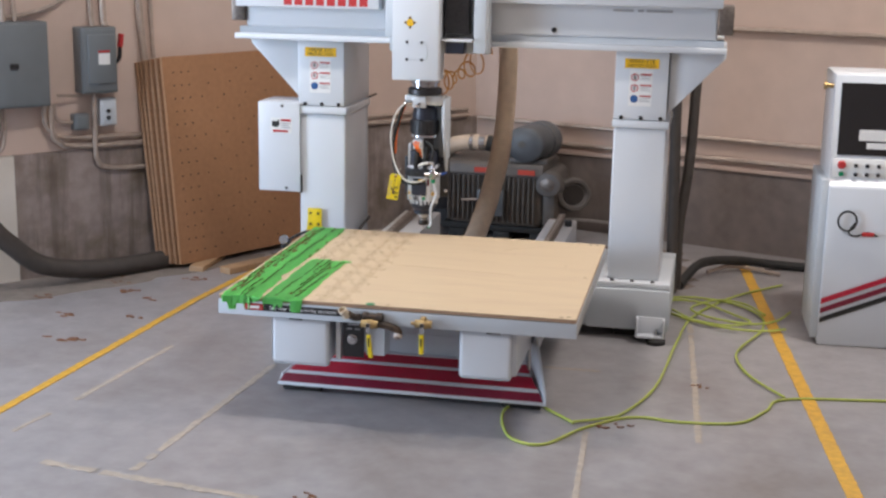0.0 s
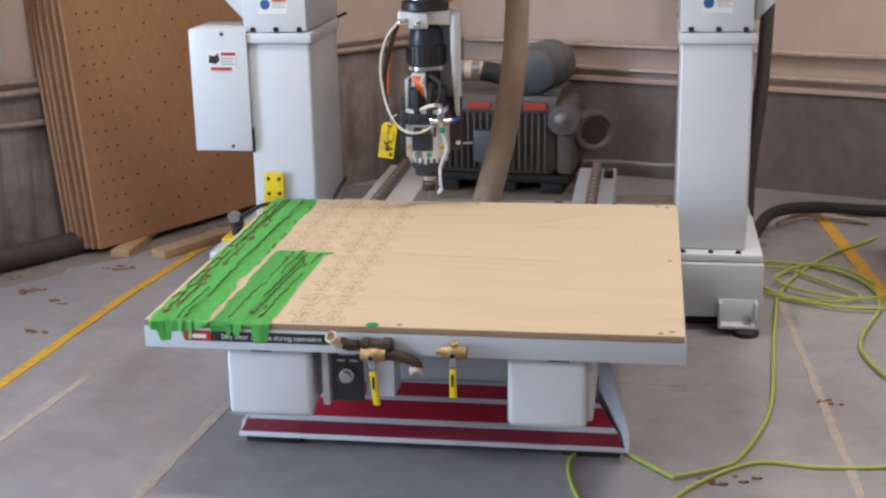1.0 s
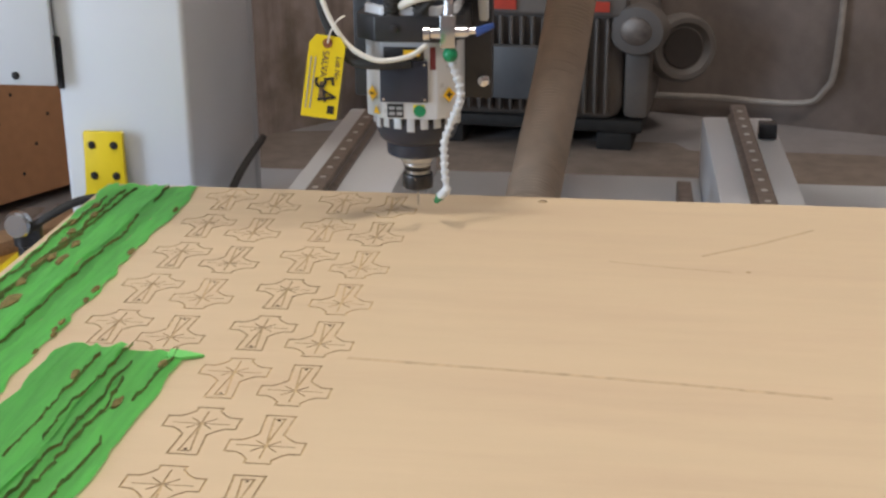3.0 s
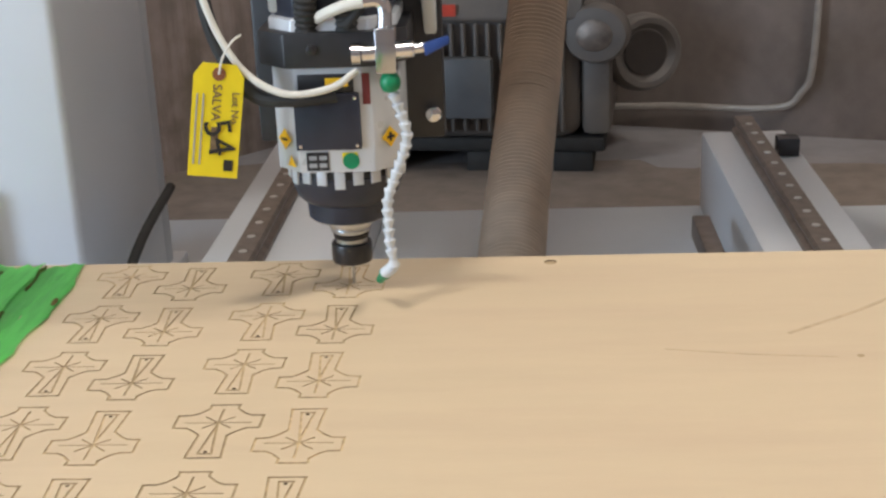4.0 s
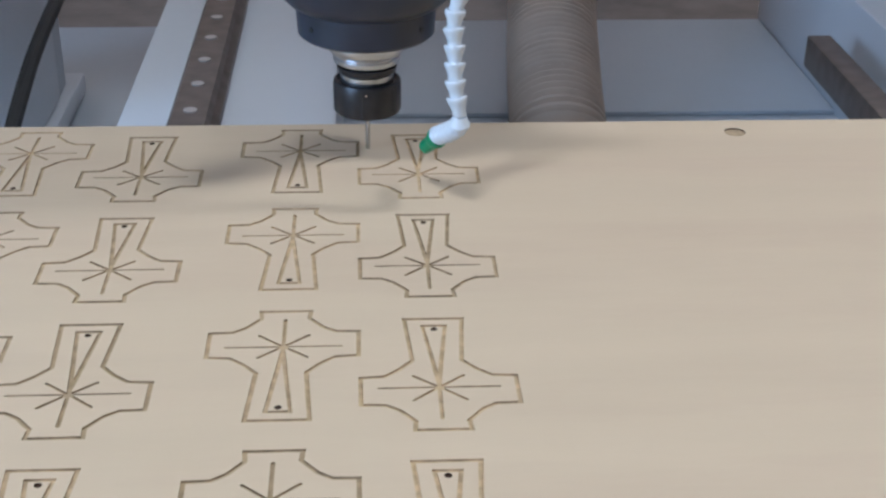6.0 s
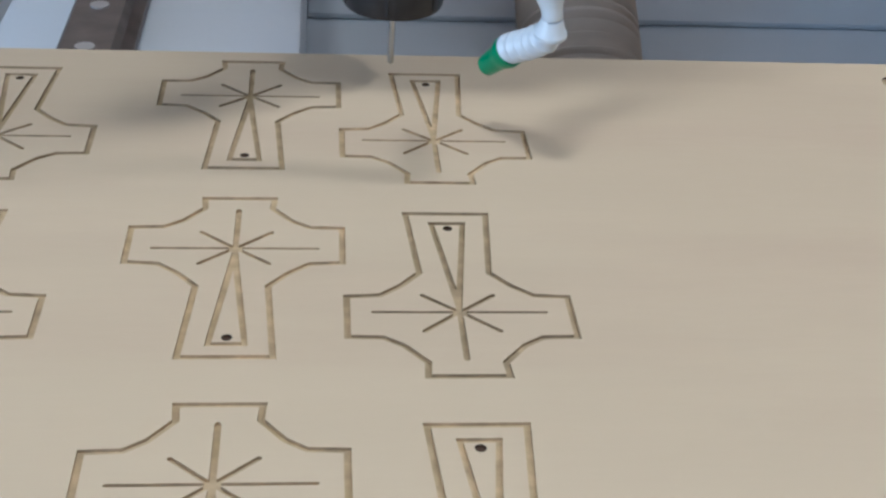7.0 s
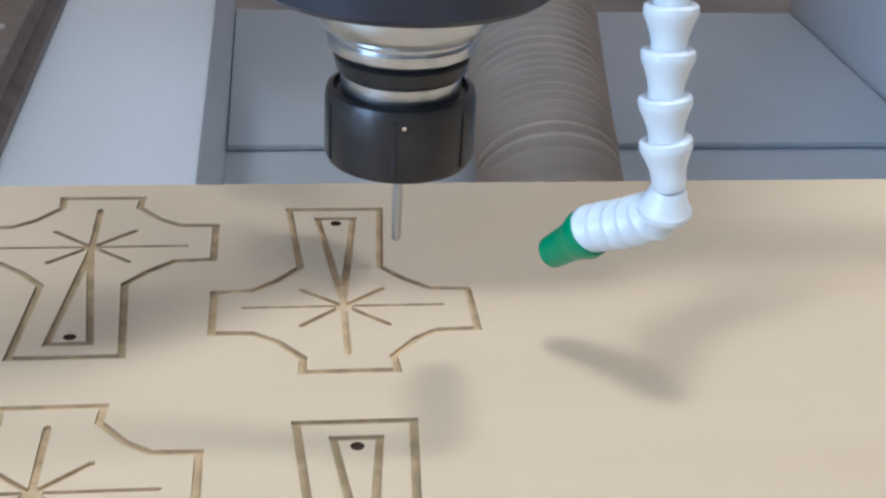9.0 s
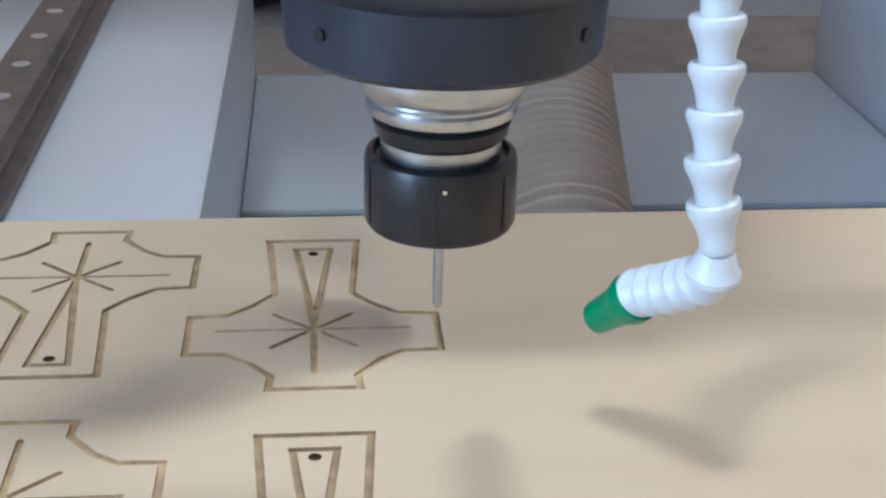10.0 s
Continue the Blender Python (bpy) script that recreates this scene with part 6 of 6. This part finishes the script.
def cabinet():
    c = thing("control_cabinet", "white floor-standing control cabinet with a dark screen and diagonal red stripes", "control cabinet", (2.2, 1.95, 0), 2.0)
    # own space: front at minus y
    x0, x1, y0 = -0.36, 0.36, -0.26
    body = part("cabinet_body", prism(bmesh.new(), [(y0, 0.0), (y0 + 0.01, 0.83), (y0 + 0.05, 0.86), (y0 + 0.09, 1.385), (0.25, 1.385), (0.25, 0.0)], "x", x0, x1, r=0.012), WHITE, c)
    part("side_panel", boxed(x0 - 0.035, x0 + 0.001, y0 + 0.03, 0.24, 0.03, 0.86, r=0.004), GREY_PAINT, c)
    def face(z):
        return y0 + 0.05 + (z - 0.86) / 0.525 * 0.04
    scr = bmesh.new()
    vs = [scr.verts.new((x, face(z) - d, z)) for d in (0.0015, 0.006) for x, z in ((x0 + 0.03, 0.985), (x1 - 0.03, 0.985), (x1 - 0.03, 1.345), (x0 + 0.03, 1.345))]
    scr.faces.new(vs[4:])
    scr.faces.new(vs[3::-1])
    for i in range(4):
        scr.faces.new((vs[i], vs[(i + 1) % 4], vs[4 + (i + 1) % 4], vs[4 + i]))
    s = part("screen", scr, SCREEN, c, "dark screen behind a window")
    for xa, xb, za, zb in ((x0 + 0.13, x1 - 0.05, 1.06, 1.115), (x0 + 0.17, x1 - 0.1, 1.02, 1.05)):
        part("paper_note", boxed(xa, xb, face(za) - 0.012, face(za) - 0.0075, za, zb), SIGN_WHITE, s)
    panel = part("button_panel", boxed(x0 + 0.012, x1 - 0.012, face(0.9) - 0.006, face(0.9) + 0.012, 0.872, 0.968, r=0.004), SIGN_WHITE, c)
    yb = face(0.92) - 0.008
    part("stop_button", lathe(bmesh.new(), [(0.018, 0), (0.022, 0.012), (0.016, 0.018)], (x0 + 0.055, yb, 0.938), (0, -1, 0), 24), SIGN_RED, panel, "red stop button")
    part("start_button", lathe(bmesh.new(), [(0.013, 0), (0.013, 0.008)], (x0 + 0.055, yb, 0.89), (0, -1, 0), 20), GREEN_PLASTIC, panel)
    for k in range(3):
        for z in (0.89, 0.935):
            part("knob", lathe(bmesh.new(), [(0.010, 0), (0.010, 0.012)], (x0 + 0.125 + 0.055 * k, yb, z), (0, -1, 0), 16), BLACK, panel)
    for k in range(3):
        za = 0.12 + 0.05 * k
        part("stripe", prism(bmesh.new(), [(x0 + 0.004, za), (x0 + 0.004, za + 0.028), (x1 - 0.004, za + 0.33), (x1 - 0.004, za + 0.302)], "y", y0 - 0.0028, y0 - 0.0008) if k < 3 else None, (INK, DEEP_RED, RED)[k], c)
    ring = []
    for k in range(26):
        a = 2 * math.pi * k / 12.5
        ring.append((x0 + 0.10 + 0.045 * math.cos(a), y0 - 0.012 + 0.001 * (k % 3), 0.66 + 0.05 * math.sin(a)))
    ring += [(x0 + 0.11, y0 - 0.012, 0.60), (x0 + 0.15, y0 - 0.012, 0.585), (x0 + 0.20, y0 - 0.012, 0.605), (x0 + 0.25, y0 - 0.012, 0.59)]
    part("hung_cord", tubed(ring, 0.0055, n=3, seg=6), RUBBER, c, "coiled black cord")
    part("cord_clip", boxed(x0 + 0.175, x0 + 0.235, y0 - 0.02, y0 - 0.006, 0.585, 0.607, r=0.003), SIGN_RED, c)
    part("side_latch", lathe(bmesh.new(), [(0.012, 0), (0.012, 0.03), (0.02, 0.035), (0.02, 0.05)], (x0 + 0.001, y0 + 0.16, 1.32), (-1, 0, 0), 14), BRASS, c)


cabinet()


def cords():
    z = 0.0065
    def lay(pts):
        single("extension_cord", tubed([(x, y, z) for x, y in pts], 0.0065, n=10, seg=8), CORD, "yellow-green extension cord lying on the floor", "cord", "floor cords")
    lay([(2.6, 0.9), (2.04, 0.82), (1.65, 0.735), (1.56, 0.55), (1.44, 0.37), (1.2, 0.32), (0.99, 0.33), (0.80, 0.15), (0.66, -0.08), (0.53, -0.06), (0.46, 0.10), (0.44, 0.30), (0.53, 0.43), (0.64, 0.32), (0.75, 0.20)])
    z = 0.0115
    lay([(0.75, 0.20), (0.87, 0.27), (0.95, 0.36), (1.07, 0.76), (1.14, 1.48), (1.21, 2.0), (1.42, 2.48), (1.72, 2.86)])
    z = 0.014
    lay([(1.65, 0.74), (1.50, 1.02), (1.44, 1.3), (1.47, 1.5), (1.575, 1.82), (1.58, 2.1), (1.45, 2.32), (1.23, 2.42), (1.04, 2.37)])
    z = 0.019
    lay([(1.70, 1.86), (1.60, 1.80), (1.46, 1.79), (1.30, 1.85), (1.16, 1.95), (1.05, 2.1), (1.08, 2.3), (1.25, 2.3), (1.42, 2.1), (1.52, 1.95), (1.40, 1.86), (1.22, 1.92), (1.10, 2.1)])
    z = 0.024
    lay([(1.74, 2.2), (1.66, 2.0), (1.52, 1.9), (1.30, 1.98), (1.2, 2.15), (1.35, 2.36), (1.5, 2.3), (1.6, 2.1)])


cords()


# ---- what moves ----
def motions():
    for ob in TABLE_RIDERS:
        m = ob.matrix_basis.copy()
        walk(ob, [(t, Matrix.Translation((0, s, 0)) @ m) for t, s in SLIDE])
    for ob in HEAD_RIDERS:
        m = ob.matrix_basis.copy()
        walk(ob, [(t, Matrix.Translation((x - HX, 0, lift)) @ m) for t, x, lift in HEAD])


motions()
